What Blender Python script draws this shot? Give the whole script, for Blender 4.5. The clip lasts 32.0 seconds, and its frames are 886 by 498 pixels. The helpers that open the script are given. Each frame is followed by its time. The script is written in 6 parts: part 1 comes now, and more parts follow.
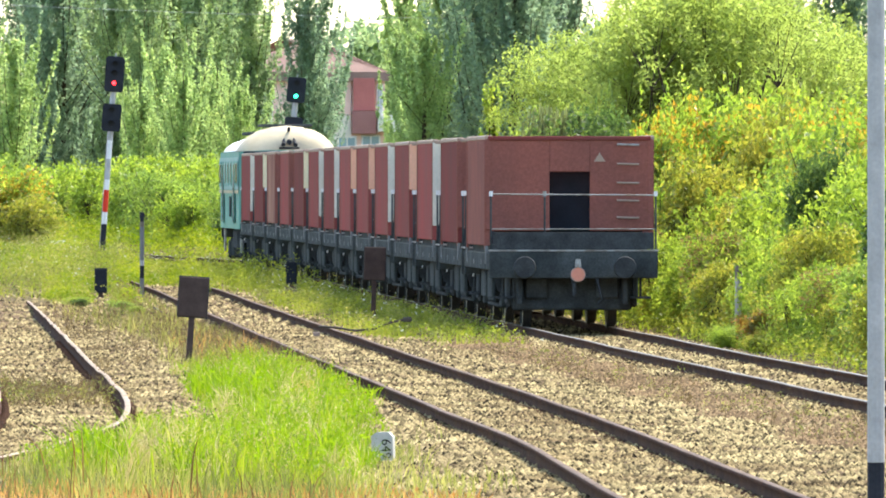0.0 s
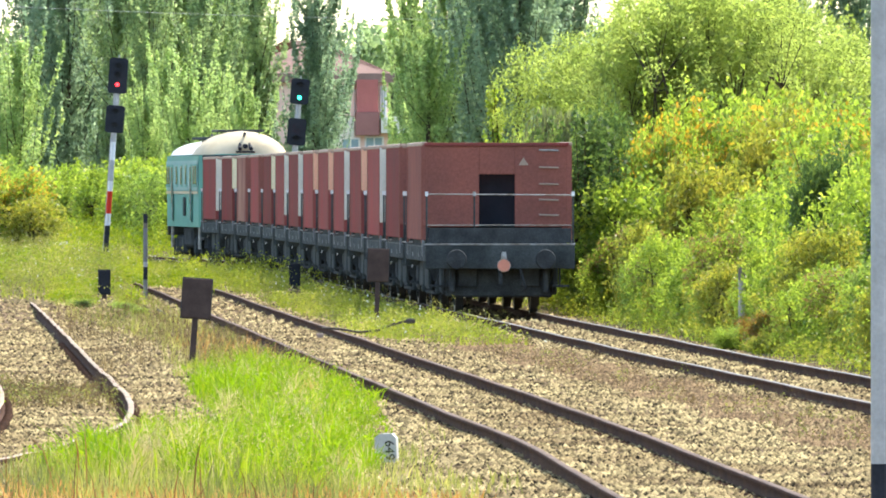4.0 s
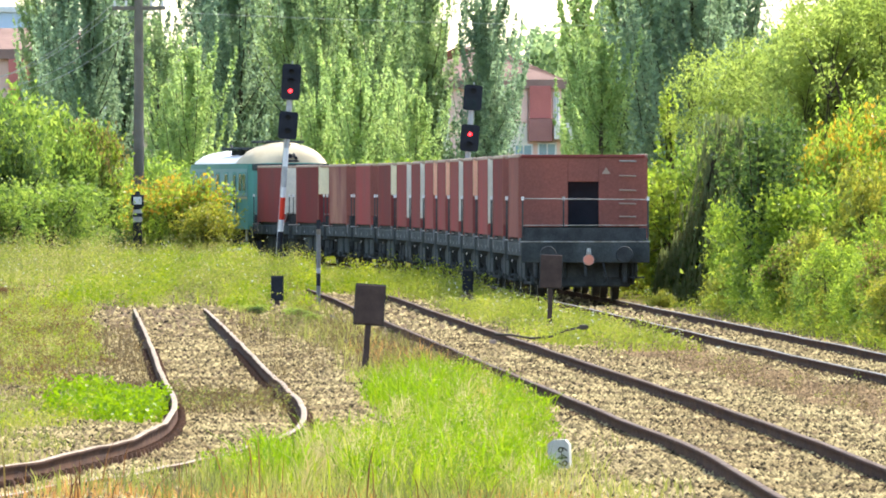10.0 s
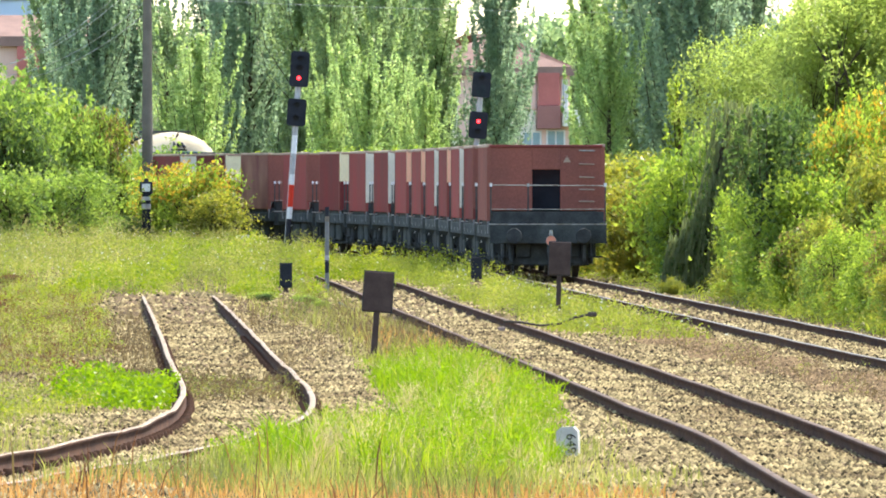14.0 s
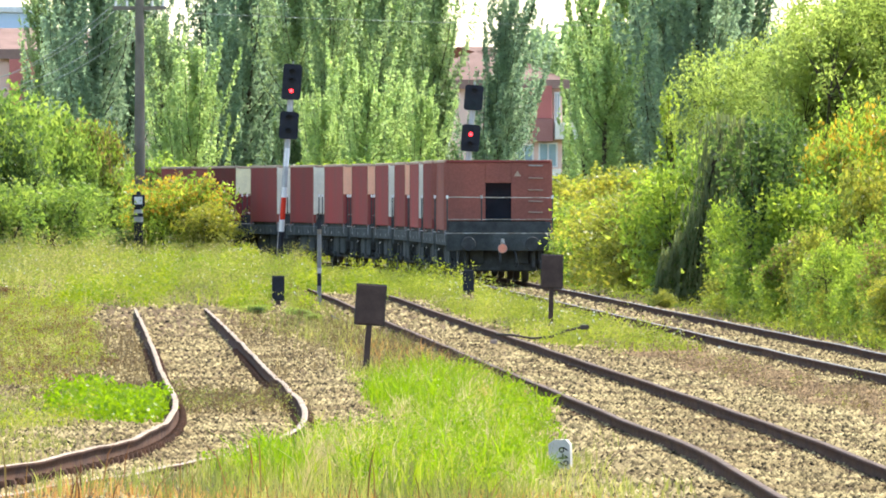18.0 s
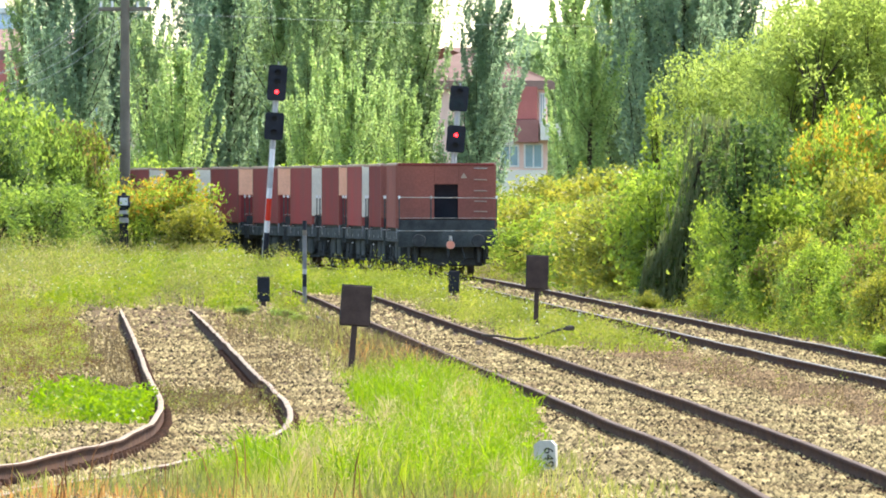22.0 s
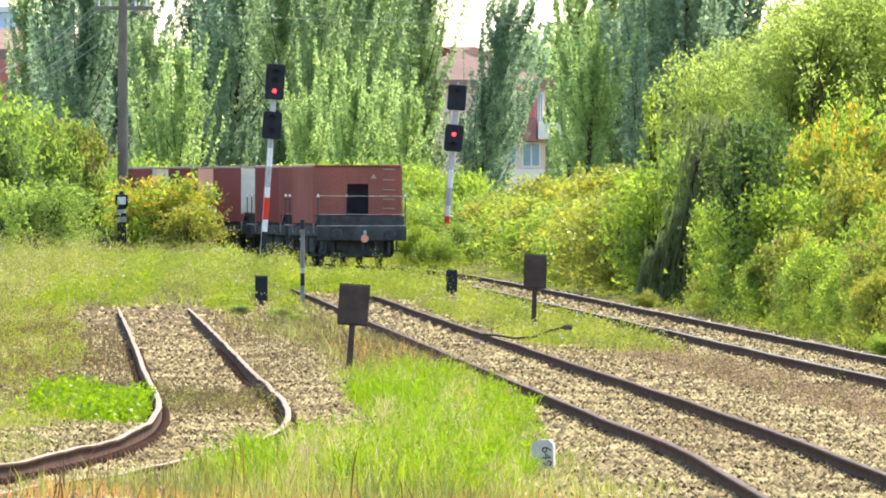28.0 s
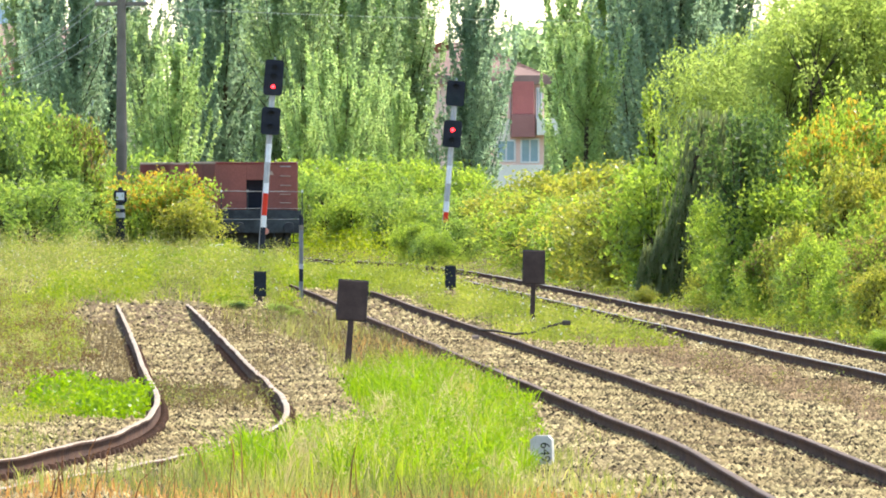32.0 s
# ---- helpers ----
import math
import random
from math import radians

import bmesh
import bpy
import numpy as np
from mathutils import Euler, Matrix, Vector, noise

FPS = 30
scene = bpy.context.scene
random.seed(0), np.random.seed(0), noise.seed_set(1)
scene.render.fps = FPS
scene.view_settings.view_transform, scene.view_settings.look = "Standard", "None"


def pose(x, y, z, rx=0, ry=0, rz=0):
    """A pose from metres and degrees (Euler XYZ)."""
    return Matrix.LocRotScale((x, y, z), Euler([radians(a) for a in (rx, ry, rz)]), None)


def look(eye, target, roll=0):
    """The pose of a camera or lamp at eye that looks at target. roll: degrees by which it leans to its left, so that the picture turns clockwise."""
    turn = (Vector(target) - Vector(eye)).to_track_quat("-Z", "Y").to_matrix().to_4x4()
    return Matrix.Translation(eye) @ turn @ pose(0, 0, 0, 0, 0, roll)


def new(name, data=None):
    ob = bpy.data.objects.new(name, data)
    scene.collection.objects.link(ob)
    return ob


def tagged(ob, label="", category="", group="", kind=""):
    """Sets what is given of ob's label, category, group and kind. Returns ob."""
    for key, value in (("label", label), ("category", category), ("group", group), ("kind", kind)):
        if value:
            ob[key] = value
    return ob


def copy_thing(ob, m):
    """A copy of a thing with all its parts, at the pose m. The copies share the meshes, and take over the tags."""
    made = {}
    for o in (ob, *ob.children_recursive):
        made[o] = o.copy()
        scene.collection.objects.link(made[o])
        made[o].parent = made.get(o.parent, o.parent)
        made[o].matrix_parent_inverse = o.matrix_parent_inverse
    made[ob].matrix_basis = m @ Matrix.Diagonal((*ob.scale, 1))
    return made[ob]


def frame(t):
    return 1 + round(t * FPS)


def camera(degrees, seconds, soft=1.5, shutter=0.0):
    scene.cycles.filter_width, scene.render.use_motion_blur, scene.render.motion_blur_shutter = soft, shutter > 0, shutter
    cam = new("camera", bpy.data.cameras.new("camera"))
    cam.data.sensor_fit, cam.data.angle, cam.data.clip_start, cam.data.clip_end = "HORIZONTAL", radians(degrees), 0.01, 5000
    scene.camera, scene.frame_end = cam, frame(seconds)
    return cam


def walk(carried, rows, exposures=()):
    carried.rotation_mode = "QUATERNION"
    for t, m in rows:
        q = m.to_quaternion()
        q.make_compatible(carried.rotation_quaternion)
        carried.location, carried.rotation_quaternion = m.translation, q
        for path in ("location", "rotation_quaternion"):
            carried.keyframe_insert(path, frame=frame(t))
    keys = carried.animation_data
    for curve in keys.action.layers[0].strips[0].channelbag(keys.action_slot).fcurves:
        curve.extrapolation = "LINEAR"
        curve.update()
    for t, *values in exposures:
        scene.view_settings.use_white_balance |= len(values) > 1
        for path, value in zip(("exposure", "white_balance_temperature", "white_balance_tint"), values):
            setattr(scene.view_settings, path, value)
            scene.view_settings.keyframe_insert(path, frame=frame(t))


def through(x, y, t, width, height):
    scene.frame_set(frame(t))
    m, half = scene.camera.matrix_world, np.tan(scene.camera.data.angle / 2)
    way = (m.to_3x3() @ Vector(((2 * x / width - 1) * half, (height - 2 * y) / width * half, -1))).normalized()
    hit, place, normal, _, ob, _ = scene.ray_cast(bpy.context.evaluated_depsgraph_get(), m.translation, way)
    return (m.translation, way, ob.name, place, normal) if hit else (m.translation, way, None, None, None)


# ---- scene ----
cam = camera(4.491, 32.0, soft=1.85)
EYE = (0.0, 0.0, 2.55)
# Bearing of the pan to the left and dip below the horizon, in milliradians.
walk(cam, [(t, look(EYE, (-0.1 * pan, 100.0, 2.55 - 0.1 * dip))) for t, pan, dip in (
    (0, -14.54, 5.98), (0.5, -14.39, 5.91), (1, -14.24, 5.91), (1.5, -14.08, 5.91), (2, -14.24, 5.91), (2.5, -14.24, 5.84),
    (3, -14.17, 5.84), (3.5, -14.24, 5.84), (5.5, -14.09, 5.91), (6, -13.17, 5.91), (6.5, -13.39, 5.83), (7, -13.62, 5.91),
    (7.5, -10.87, 5.60), (8, -5.51, 5.53), (8.5, 0.69, 5.22), (9, 2.22, 5.42), (9.5, 2.60, 5.15), (10, 1.07, 5.30),
    (10.5, 0.15, 5.57), (11, -0.42, 6.03), (11.5, -0.69, 6.26), (12, -0.76, 6.21), (12.5, -0.54, 6.49), (13, -0.34, 6.37),
    (13.5, 0.54, 6.14), (14, 1.83, 6.44), (14.5, 2.60, 6.10), (16.5, 5.36, 5.75), (17, 4.74, 5.72), (17.5, 3.41, 5.34),
    (18, 1.15, 5.30), (18.5, 0.31, 5.46), (19, 0.07, 5.34), (19.5, -0.04, 5.34), (20, 0.00, 5.30), (21, -0.08, 5.26),
    (22, -0.15, 5.22), (23, -0.12, 5.22), (24, -0.19, 5.22), (25, -0.23, 5.30), (25.5, -0.30, 5.30), (27.5, -0.30, 5.22),
    (28, -0.34, 5.30), (28.5, -0.46, 5.34), (29, -0.39, 5.34), (29.5, -0.42, 5.30), (30, -0.38, 5.22), (30.5, -0.46, 5.22),
    (31, -0.50, 5.30), (31.5, -0.23, 5.46), (32, -0.46, 5.68))])

# ---- light: high sun ahead and to the right, bright hazy sky ----
SUN_ELEVATION, SUN_AZIMUTH = radians(50), radians(34)   # azimuth from +y towards +x
world = bpy.data.worlds.new("sky")
scene.world = world
world.use_nodes = True
wn = world.node_tree
sky = wn.nodes.new("ShaderNodeTexSky")
sky.sky_type, sky.sun_disc = "NISHITA", False
sky.sun_elevation, sky.sun_rotation = SUN_ELEVATION, SUN_AZIMUTH
sky.air_density, sky.dust_density, sky.ozone_density = 1.0, 1.2, 1.0
wn.links.new(sky.outputs[0], wn.nodes["Background"].inputs[0])
wn.nodes["Background"].inputs[1].default_value = 0.15
sun_data = bpy.data.lights.new("sun", "SUN")
sun_data.energy, sun_data.angle, sun_data.color = 2.45, radians(0.6), (1.0, 0.93, 0.8)
sun = new("sun", sun_data)
toward = Vector((math.sin(SUN_AZIMUTH) * math.cos(SUN_ELEVATION), math.cos(SUN_AZIMUTH) * math.cos(SUN_ELEVATION), math.sin(SUN_ELEVATION)))
sun.matrix_world = look(toward * 300, (0, 0, 0))
scene.view_settings.exposure = 1.83


# ---- materials ----
def material(name, base, rough=0.7, metal=0.0, vary=0.25, scale=3.0, bump=0.15, fine=40.0, other=None, island=0.0, piece=0.0, spec=0.08, glow=0.0):
    """A surface with stains at a large scale, grain and relief at a fine one; island or piece: how far single pieces differ."""
    m = bpy.data.materials.new(name)
    m.use_nodes = True
    nt = m.node_tree
    n, l = nt.nodes, nt.links
    b = n["Principled BSDF"]
    co = n.new("ShaderNodeTexCoord").outputs["Object"]
    big = n.new("ShaderNodeTexNoise")
    big.inputs["Scale"].default_value, big.inputs["Detail"].default_value = scale, 6.0
    small = n.new("ShaderNodeTexNoise")
    small.inputs["Scale"].default_value, small.inputs["Detail"].default_value = fine, 3.0
    l.new(co, big.inputs["Vector"]), l.new(co, small.inputs["Vector"])
    ramp = n.new("ShaderNodeMapRange")
    ramp.inputs["From Min"].default_value, ramp.inputs["From Max"].default_value = 0.35, 0.65
    l.new(big.outputs["Fac"], ramp.inputs["Value"])
    mix = n.new("ShaderNodeMix")
    mix.data_type = "RGBA"
    dark = other or [c * (1 - vary) for c in base]
    mix.inputs["A"].default_value, mix.inputs["B"].default_value = (*base, 1), (*dark, 1)
    l.new(ramp.outputs[0], mix.inputs["Factor"])
    grain = n.new("ShaderNodeHueSaturation")
    l.new(mix.outputs["Result"], grain.inputs["Color"])
    val = n.new("ShaderNodeMapRange")
    val.inputs["To Min"].default_value, val.inputs["To Max"].default_value = 1 - vary, 1 + vary
    l.new(small.outputs["Fac"], val.inputs["Value"])
    value = val.outputs[0]
    if island or piece:
        src = n.new("ShaderNodeNewGeometry").outputs["Random Per Island"] if island else n.new("ShaderNodeObjectInfo").outputs["Random"]
        r = n.new("ShaderNodeMapRange")
        a = island or piece
        r.inputs["To Min"].default_value, r.inputs["To Max"].default_value = 1 - a, 1 + a
        l.new(src, r.inputs["Value"])
        mul = n.new("ShaderNodeMath")
        mul.operation = "MULTIPLY"
        l.new(r.outputs[0], mul.inputs[0]), l.new(value, mul.inputs[1])
        value = mul.outputs[0]
    l.new(value, grain.inputs["Value"])
    l.new(grain.outputs[0], b.inputs["Base Color"])
    b.inputs["Roughness"].default_value, b.inputs["Metallic"].default_value = rough, metal
    b.inputs["Specular IOR Level"].default_value = spec
    if bump:
        bn = n.new("ShaderNodeBump")
        bn.inputs["Strength"].default_value, bn.inputs["Distance"].default_value = bump, 0.02
        l.new(small.outputs["Fac"], bn.inputs["Height"]), l.new(bn.outputs[0], b.inputs["Normal"])
    if glow:
        b.inputs["Emission Color"].default_value, b.inputs["Emission Strength"].default_value = (*base, 1), glow
    return m


def leaf_material(name, a, b, c, through=0.45, gloss=0.45, scale=0.6, along=1.0, rich=1.1):
    """Leaves of three tints, by leaf and by bough, that let the sun through. along: below 1, patches drawn out along y."""
    m = bpy.data.materials.new(name)
    m.use_nodes = True
    nt = m.node_tree
    n, l = nt.nodes, nt.links
    p = n["Principled BSDF"]
    geo = n.new("ShaderNodeNewGeometry")
    co = n.new("ShaderNodeTexCoord")
    bough = n.new("ShaderNodeTexNoise")
    bough.inputs["Scale"].default_value, bough.inputs["Detail"].default_value = scale, 3.0
    stretch = n.new("ShaderNodeVectorMath")
    stretch.operation = "MULTIPLY"
    stretch.inputs[1].default_value = (1.0, along, 1.0)
    l.new(co.outputs["Object"], stretch.inputs[0]), l.new(stretch.outputs[0], bough.inputs["Vector"])
    add = n.new("ShaderNodeMath")
    add.operation = "MULTIPLY_ADD"
    add.inputs[1].default_value, add.inputs[2].default_value = 0.55, 0.0
    l.new(geo.outputs["Random Per Island"], add.inputs[0])
    mr = n.new("ShaderNodeMapRange")
    mr.inputs["From Min"].default_value, mr.inputs["From Max"].default_value = 0.35, 0.65
    mr.inputs["To Max"].default_value = 0.45
    l.new(bough.outputs["Fac"], mr.inputs["Value"])
    l.new(mr.outputs[0], add.inputs[2])
    ramp = n.new("ShaderNodeValToRGB")
    e = ramp.color_ramp.elements
    e[0].position, e[0].color = 0.05, (*a, 1)
    e[1].position, e[1].color = 0.95, (*c, 1)
    mid = e.new(0.5)
    mid.color = (*b, 1)
    l.new(add.outputs[0], ramp.inputs["Fac"])
    l.new(ramp.outputs[0], p.inputs["Base Color"])
    p.inputs["Roughness"].default_value, p.inputs["Specular IOR Level"].default_value = 0.42, gloss
    tr = n.new("ShaderNodeBsdfTranslucent")
    bright = n.new("ShaderNodeHueSaturation")
    bright.inputs["Saturation"].default_value, bright.inputs["Value"].default_value = rich, 1.7
    l.new(ramp.outputs[0], bright.inputs["Color"]), l.new(bright.outputs[0], tr.inputs["Color"])
    ms = n.new("ShaderNodeMixShader")
    ms.inputs[0].default_value = through
    l.new(p.outputs[0], ms.inputs[1]), l.new(tr.outputs[0], ms.inputs[2])
    l.new(ms.outputs[0], n["Material Output"].inputs["Surface"])
    return m


POPLAR = leaf_material("poplar_leaf", (0.14, 0.195, 0.088), (0.21, 0.282, 0.118), (0.335, 0.405, 0.17), through=0.62, gloss=0.3, scale=0.35, rich=1.02)
POPLAR_YOUNG = leaf_material("young_poplar_leaf", (0.16, 0.225, 0.08), (0.25, 0.335, 0.11), (0.395, 0.455, 0.16), through=0.67, gloss=0.3, scale=0.5, rich=1.02)
# darker copy of the poplar leaf; shade and bluish haze are in its tint
POPLAR_DARK = leaf_material("hazy_shaded_poplar_leaf", (0.125, 0.18, 0.108), (0.175, 0.248, 0.136), (0.255, 0.33, 0.178), through=0.64, gloss=0.3, scale=0.35, rich=0.97)
WILLOW = leaf_material("willow_leaf", (0.165, 0.205, 0.055), (0.235, 0.29, 0.075), (0.34, 0.39, 0.115), through=0.7, gloss=0.3)
BUSH = leaf_material("bush_leaf", (0.095, 0.148, 0.029), (0.205, 0.275, 0.045), (0.36, 0.405, 0.08), through=0.62, gloss=0.38, scale=0.8)
BUSH_COOL = leaf_material("cool_leaf", (0.09, 0.145, 0.034), (0.17, 0.24, 0.05), (0.31, 0.365, 0.085), through=0.58, gloss=0.35, scale=0.8)
BUSH_YELLOW = leaf_material("yellowing_leaf", (0.14, 0.165, 0.032), (0.23, 0.245, 0.044), (0.38, 0.335, 0.065), through=0.56, gloss=0.38, scale=0.8)
BUSH_DARK = leaf_material("dark_leaf", (0.05, 0.085, 0.025), (0.08, 0.125, 0.034), (0.145, 0.19, 0.052), through=0.5, gloss=0.2)
AUTUMN = leaf_material("autumn_leaf", (0.34, 0.28, 0.05), (0.41, 0.28, 0.05), (0.42, 0.23, 0.05), through=0.5)
VINE = leaf_material("dry_vine", (0.095, 0.115, 0.045), (0.125, 0.145, 0.06), (0.16, 0.18, 0.075), through=0.5, gloss=0.15, scale=1.5)
BRAMBLE = leaf_material("bramble_leaf", (0.15, 0.16, 0.035), (0.24, 0.18, 0.045), (0.36, 0.17, 0.06), through=0.6, scale=1.6)
GRASS = leaf_material("fresh_grass", (0.085, 0.14, 0.013), (0.17, 0.225, 0.02), (0.34, 0.35, 0.05), gloss=0.2, scale=0.9, along=0.07)
VERGE = leaf_material("verge_weed", (0.105, 0.135, 0.022), (0.195, 0.232, 0.034), (0.34, 0.34, 0.07), gloss=0.2, scale=0.8, along=0.07)
WEED = leaf_material("weed_grass", (0.1, 0.11, 0.034), (0.195, 0.205, 0.05), (0.38, 0.345, 0.11), gloss=0.2, scale=0.8, along=0.07)
STRAW = leaf_material("dry_grass", (0.24, 0.12, 0.04), (0.38, 0.2, 0.075), (0.45, 0.3, 0.13), gloss=0.15)
STALK_RED = leaf_material("dead_leaf", (0.07, 0.035, 0.02), (0.14, 0.065, 0.03), (0.2, 0.14, 0.05), gloss=0.1, through=0.35)
STALK = leaf_material("dead_stalk", (0.07, 0.05, 0.025), (0.12, 0.085, 0.04), (0.2, 0.15, 0.07), gloss=0.1, through=0.3)
BROADLEAF = leaf_material("broad_leaf", (0.09, 0.15, 0.014), (0.16, 0.25, 0.02), (0.27, 0.35, 0.04), gloss=0.1, scale=2.0)
SEED = leaf_material("seed_head", (0.24, 0.2, 0.085), (0.34, 0.28, 0.13), (0.46, 0.4, 0.22), gloss=0.1, scale=1.0)
RUST_LEAF = leaf_material("rusty_leaf", (0.17, 0.165, 0.05), (0.21, 0.165, 0.055), (0.25, 0.17, 0.07), gloss=0.2)
FLOWER = material("flower_white", (0.7, 0.68, 0.5), 0.7, bump=0)
BARK = material("bark", (0.075, 0.056, 0.036), 0.95, vary=0.4, scale=2, fine=25, bump=0.6)
RAIL_STEEL = material("rail_steel", (0.09, 0.045, 0.026), 0.95, vary=0.45, scale=1.5, fine=60, bump=0.3, other=(0.055, 0.03, 0.02))
RAIL_HEAD = material("rail_head", (0.2, 0.165, 0.13), 0.55, 0.35, vary=0.3, scale=2, fine=30, bump=0.08)
RAIL_BROWN = material("rail_head_brown", (0.15, 0.1, 0.07), 0.75, 0.1, vary=0.35, scale=1.2, fine=30, bump=0.1, other=(0.09, 0.055, 0.035))
RAIL_DULL = material("rail_head_dull", (0.36, 0.285, 0.2), 0.7, 0.1, vary=0.4, scale=2.5, fine=30, bump=0.1, other=(0.24, 0.16, 0.1))
SLEEPER = material("concrete_sleeper", (0.19, 0.14, 0.085), 0.95, vary=0.35, scale=2, fine=50, bump=0.3, island=0.2)
STONE = material("ballast_stone", (0.31, 0.248, 0.118), 0.95, vary=0.3, scale=0.5, fine=60, bump=0.2, other=(0.14, 0.1, 0.048), island=0.95, spec=0.05)
CLOD = material("brown_earth", (0.2, 0.138, 0.075), 0.95, vary=0.35, scale=0.8, fine=50, bump=0.3, other=(0.13, 0.09, 0.05), island=0.6, spec=0.03)

STONE_LOOSE = material("loose_stone", (0.28, 0.215, 0.1), 0.95, vary=0.3, scale=20, fine=60, bump=0.2, piece=0.6, spec=0.05)
RED = material("wagon_red", (0.275, 0.055, 0.048), 0.8, vary=0.28, scale=0.5, fine=30, bump=0.08, other=(0.21, 0.065, 0.055), piece=0.28, spec=0.03)
RED_END = material("wagon_end_red", (0.28, 0.098, 0.072), 0.85, vary=0.3, scale=0.9, fine=25, bump=0.08, other=(0.22, 0.085, 0.065), spec=0.03)
RED_DARK = material("wagon_dark_red", (0.22, 0.045, 0.042), 0.6, vary=0.2, scale=1.5, fine=25, bump=0.08)
RUSTY = material("wagon_worn_paint", (0.36, 0.17, 0.11), 0.8, vary=0.12, scale=0.45, fine=8, bump=0.05, other=(0.17, 0.05, 0.045))
TAN = material("wagon_faded_edge", (0.42, 0.3, 0.22), 0.7, vary=0.2, scale=2, fine=25, bump=0.1)
GREY_END = material("wagon_end_grey", (0.72, 0.66, 0.52), 0.7, vary=0.2, scale=1.5, fine=25, bump=0.05)
PEACH_END = material("wagon_end_primer", (0.85, 0.45, 0.28), 0.7, vary=0.18, scale=2, fine=25, bump=0.05)
YELLOW_END = material("wagon_end_cream", (0.85, 0.74, 0.46), 0.7, vary=0.18, scale=2, fine=25, bump=0.05)
FRAME_DARK = material("underframe_dark", (0.07, 0.074, 0.074), 0.9, vary=0.45, scale=3, fine=30, bump=0.15, spec=0.03)
FRAME_GREY = material("underframe_grey", (0.078, 0.086, 0.082), 0.85, vary=0.45, scale=2, fine=30, bump=0.15, spec=0.03)
STONE_WHITE = material("limewashed_stone", (0.5, 0.48, 0.42), 0.9, vary=0.15, scale=8, fine=50, bump=0.2)
STEP_GREY = material("step_grey", (0.2, 0.2, 0.19), 0.7, vary=0.2, scale=5, fine=40, bump=0.05)
PALE_STEEL = material("pale_painted_steel", (0.4, 0.39, 0.35), 0.6, vary=0.4, scale=6, fine=40, bump=0.05, other=(0.2, 0.17, 0.13))
TYRE = material("wheel_tread", (0.09, 0.085, 0.08), 0.5, 0.5, vary=0.15, fine=30, bump=0.03)
# near-black that stands for the shade behind the end opening
HOLE_SHADE = material("inside_shade", (0.022, 0.027, 0.035), 0.9, vary=0.2, bump=0)
SALMON = material("tail_disc_paint", (0.75, 0.3, 0.2), 0.6, vary=0.12, scale=8, bump=0.02)
TEAL = material("loco_teal", (0.14, 0.35, 0.27), 0.5, vary=0.12, scale=0.8, fine=20, bump=0.03, other=(0.12, 0.3, 0.24))
TEAL_LIGHT = material("loco_pale_teal", (0.27, 0.44, 0.4), 0.5, vary=0.1, scale=0.8, fine=20, bump=0.03)
CREAM = material("loco_cream", (0.58, 0.48, 0.31), 0.6, vary=0.12, scale=1.5, fine=20, bump=0.03, other=(0.5, 0.4, 0.25))
ROOF_PALE = material("loco_roof", (0.7, 0.71, 0.7), 0.5, vary=0.15, scale=1.5, fine=20, bump=0.05)
GLASS_DARK = material("cab_glass", (0.03, 0.05, 0.05), 0.25, vary=0.1, bump=0, spec=0.25)
BLACK = material("signal_black", (0.03, 0.032, 0.038), 0.65, vary=0.25, scale=4, fine=30, bump=0.05)
BOARD = material("board_dark", (0.085, 0.058, 0.048), 0.8, vary=0.3, scale=5, fine=40, bump=0.1)
WHITE = material("white_paint", (0.75, 0.74, 0.7), 0.6, vary=0.12, scale=4, fine=30, bump=0.05)
SIGNAL_RED = material("red_paint", (0.65, 0.05, 0.025), 0.55, vary=0.12, scale=4, fine=30, bump=0.05)
GREY_POST = material("grey_paint", (0.45, 0.44, 0.41), 0.6, vary=0.2, scale=4, fine=30, bump=0.1)
CONCRETE = material("concrete", (0.38, 0.36, 0.32), 0.9, vary=0.25, scale=1.5, fine=40, bump=0.25)
POLE_DARK = material("weathered_concrete", (0.2, 0.17, 0.13), 0.9, vary=0.3, scale=1.5, fine=40, bump=0.25)
CABLE = material("cable", (0.09, 0.075, 0.06), 0.7, vary=0.2, bump=0)
WIRE = material("line_wire", (0.35, 0.36, 0.36), 0.5, 0.3, vary=0.1, bump=0)
INK = material("ink", (0.03, 0.03, 0.03), 0.7, bump=0)
GLOW_RED = material("red_lens_lit", (1.0, 0.012, 0.016), 0.3, bump=0, glow=6.0)
GLOW_GREEN = material("green_lens_lit", (0.02, 1.0, 0.5), 0.3, bump=0, glow=5.0)
LENS_DARK = material("lens_unlit", (0.012, 0.012, 0.014), 0.5, bump=0, spec=0.2)
ROOF_TILE = material("roof_tile", (0.3, 0.19, 0.15), 0.85, vary=0.2, scale=0.8, fine=14, bump=0.3)
WALL_PINK = material("wall_plaster", (0.8, 0.56, 0.44), 0.85, vary=0.12, scale=0.6, fine=12, bump=0.1)
WALL_RED = material("wall_red", (0.5, 0.17, 0.14), 0.85, vary=0.15, scale=0.6, fine=12, bump=0.1)
WALL_BROWN = material("wall_brown", (0.36, 0.17, 0.14), 0.85, vary=0.15, scale=0.6, fine=12, bump=0.1)
WALL_PALE = material("wall_pale", (0.82, 0.77, 0.62), 0.85, vary=0.1, scale=0.6, fine=12, bump=0.1)
WINDOW_GLASS = material("window_glass", (0.25, 0.36, 0.38), 0.1, vary=0.1, bump=0, spec=0.8)


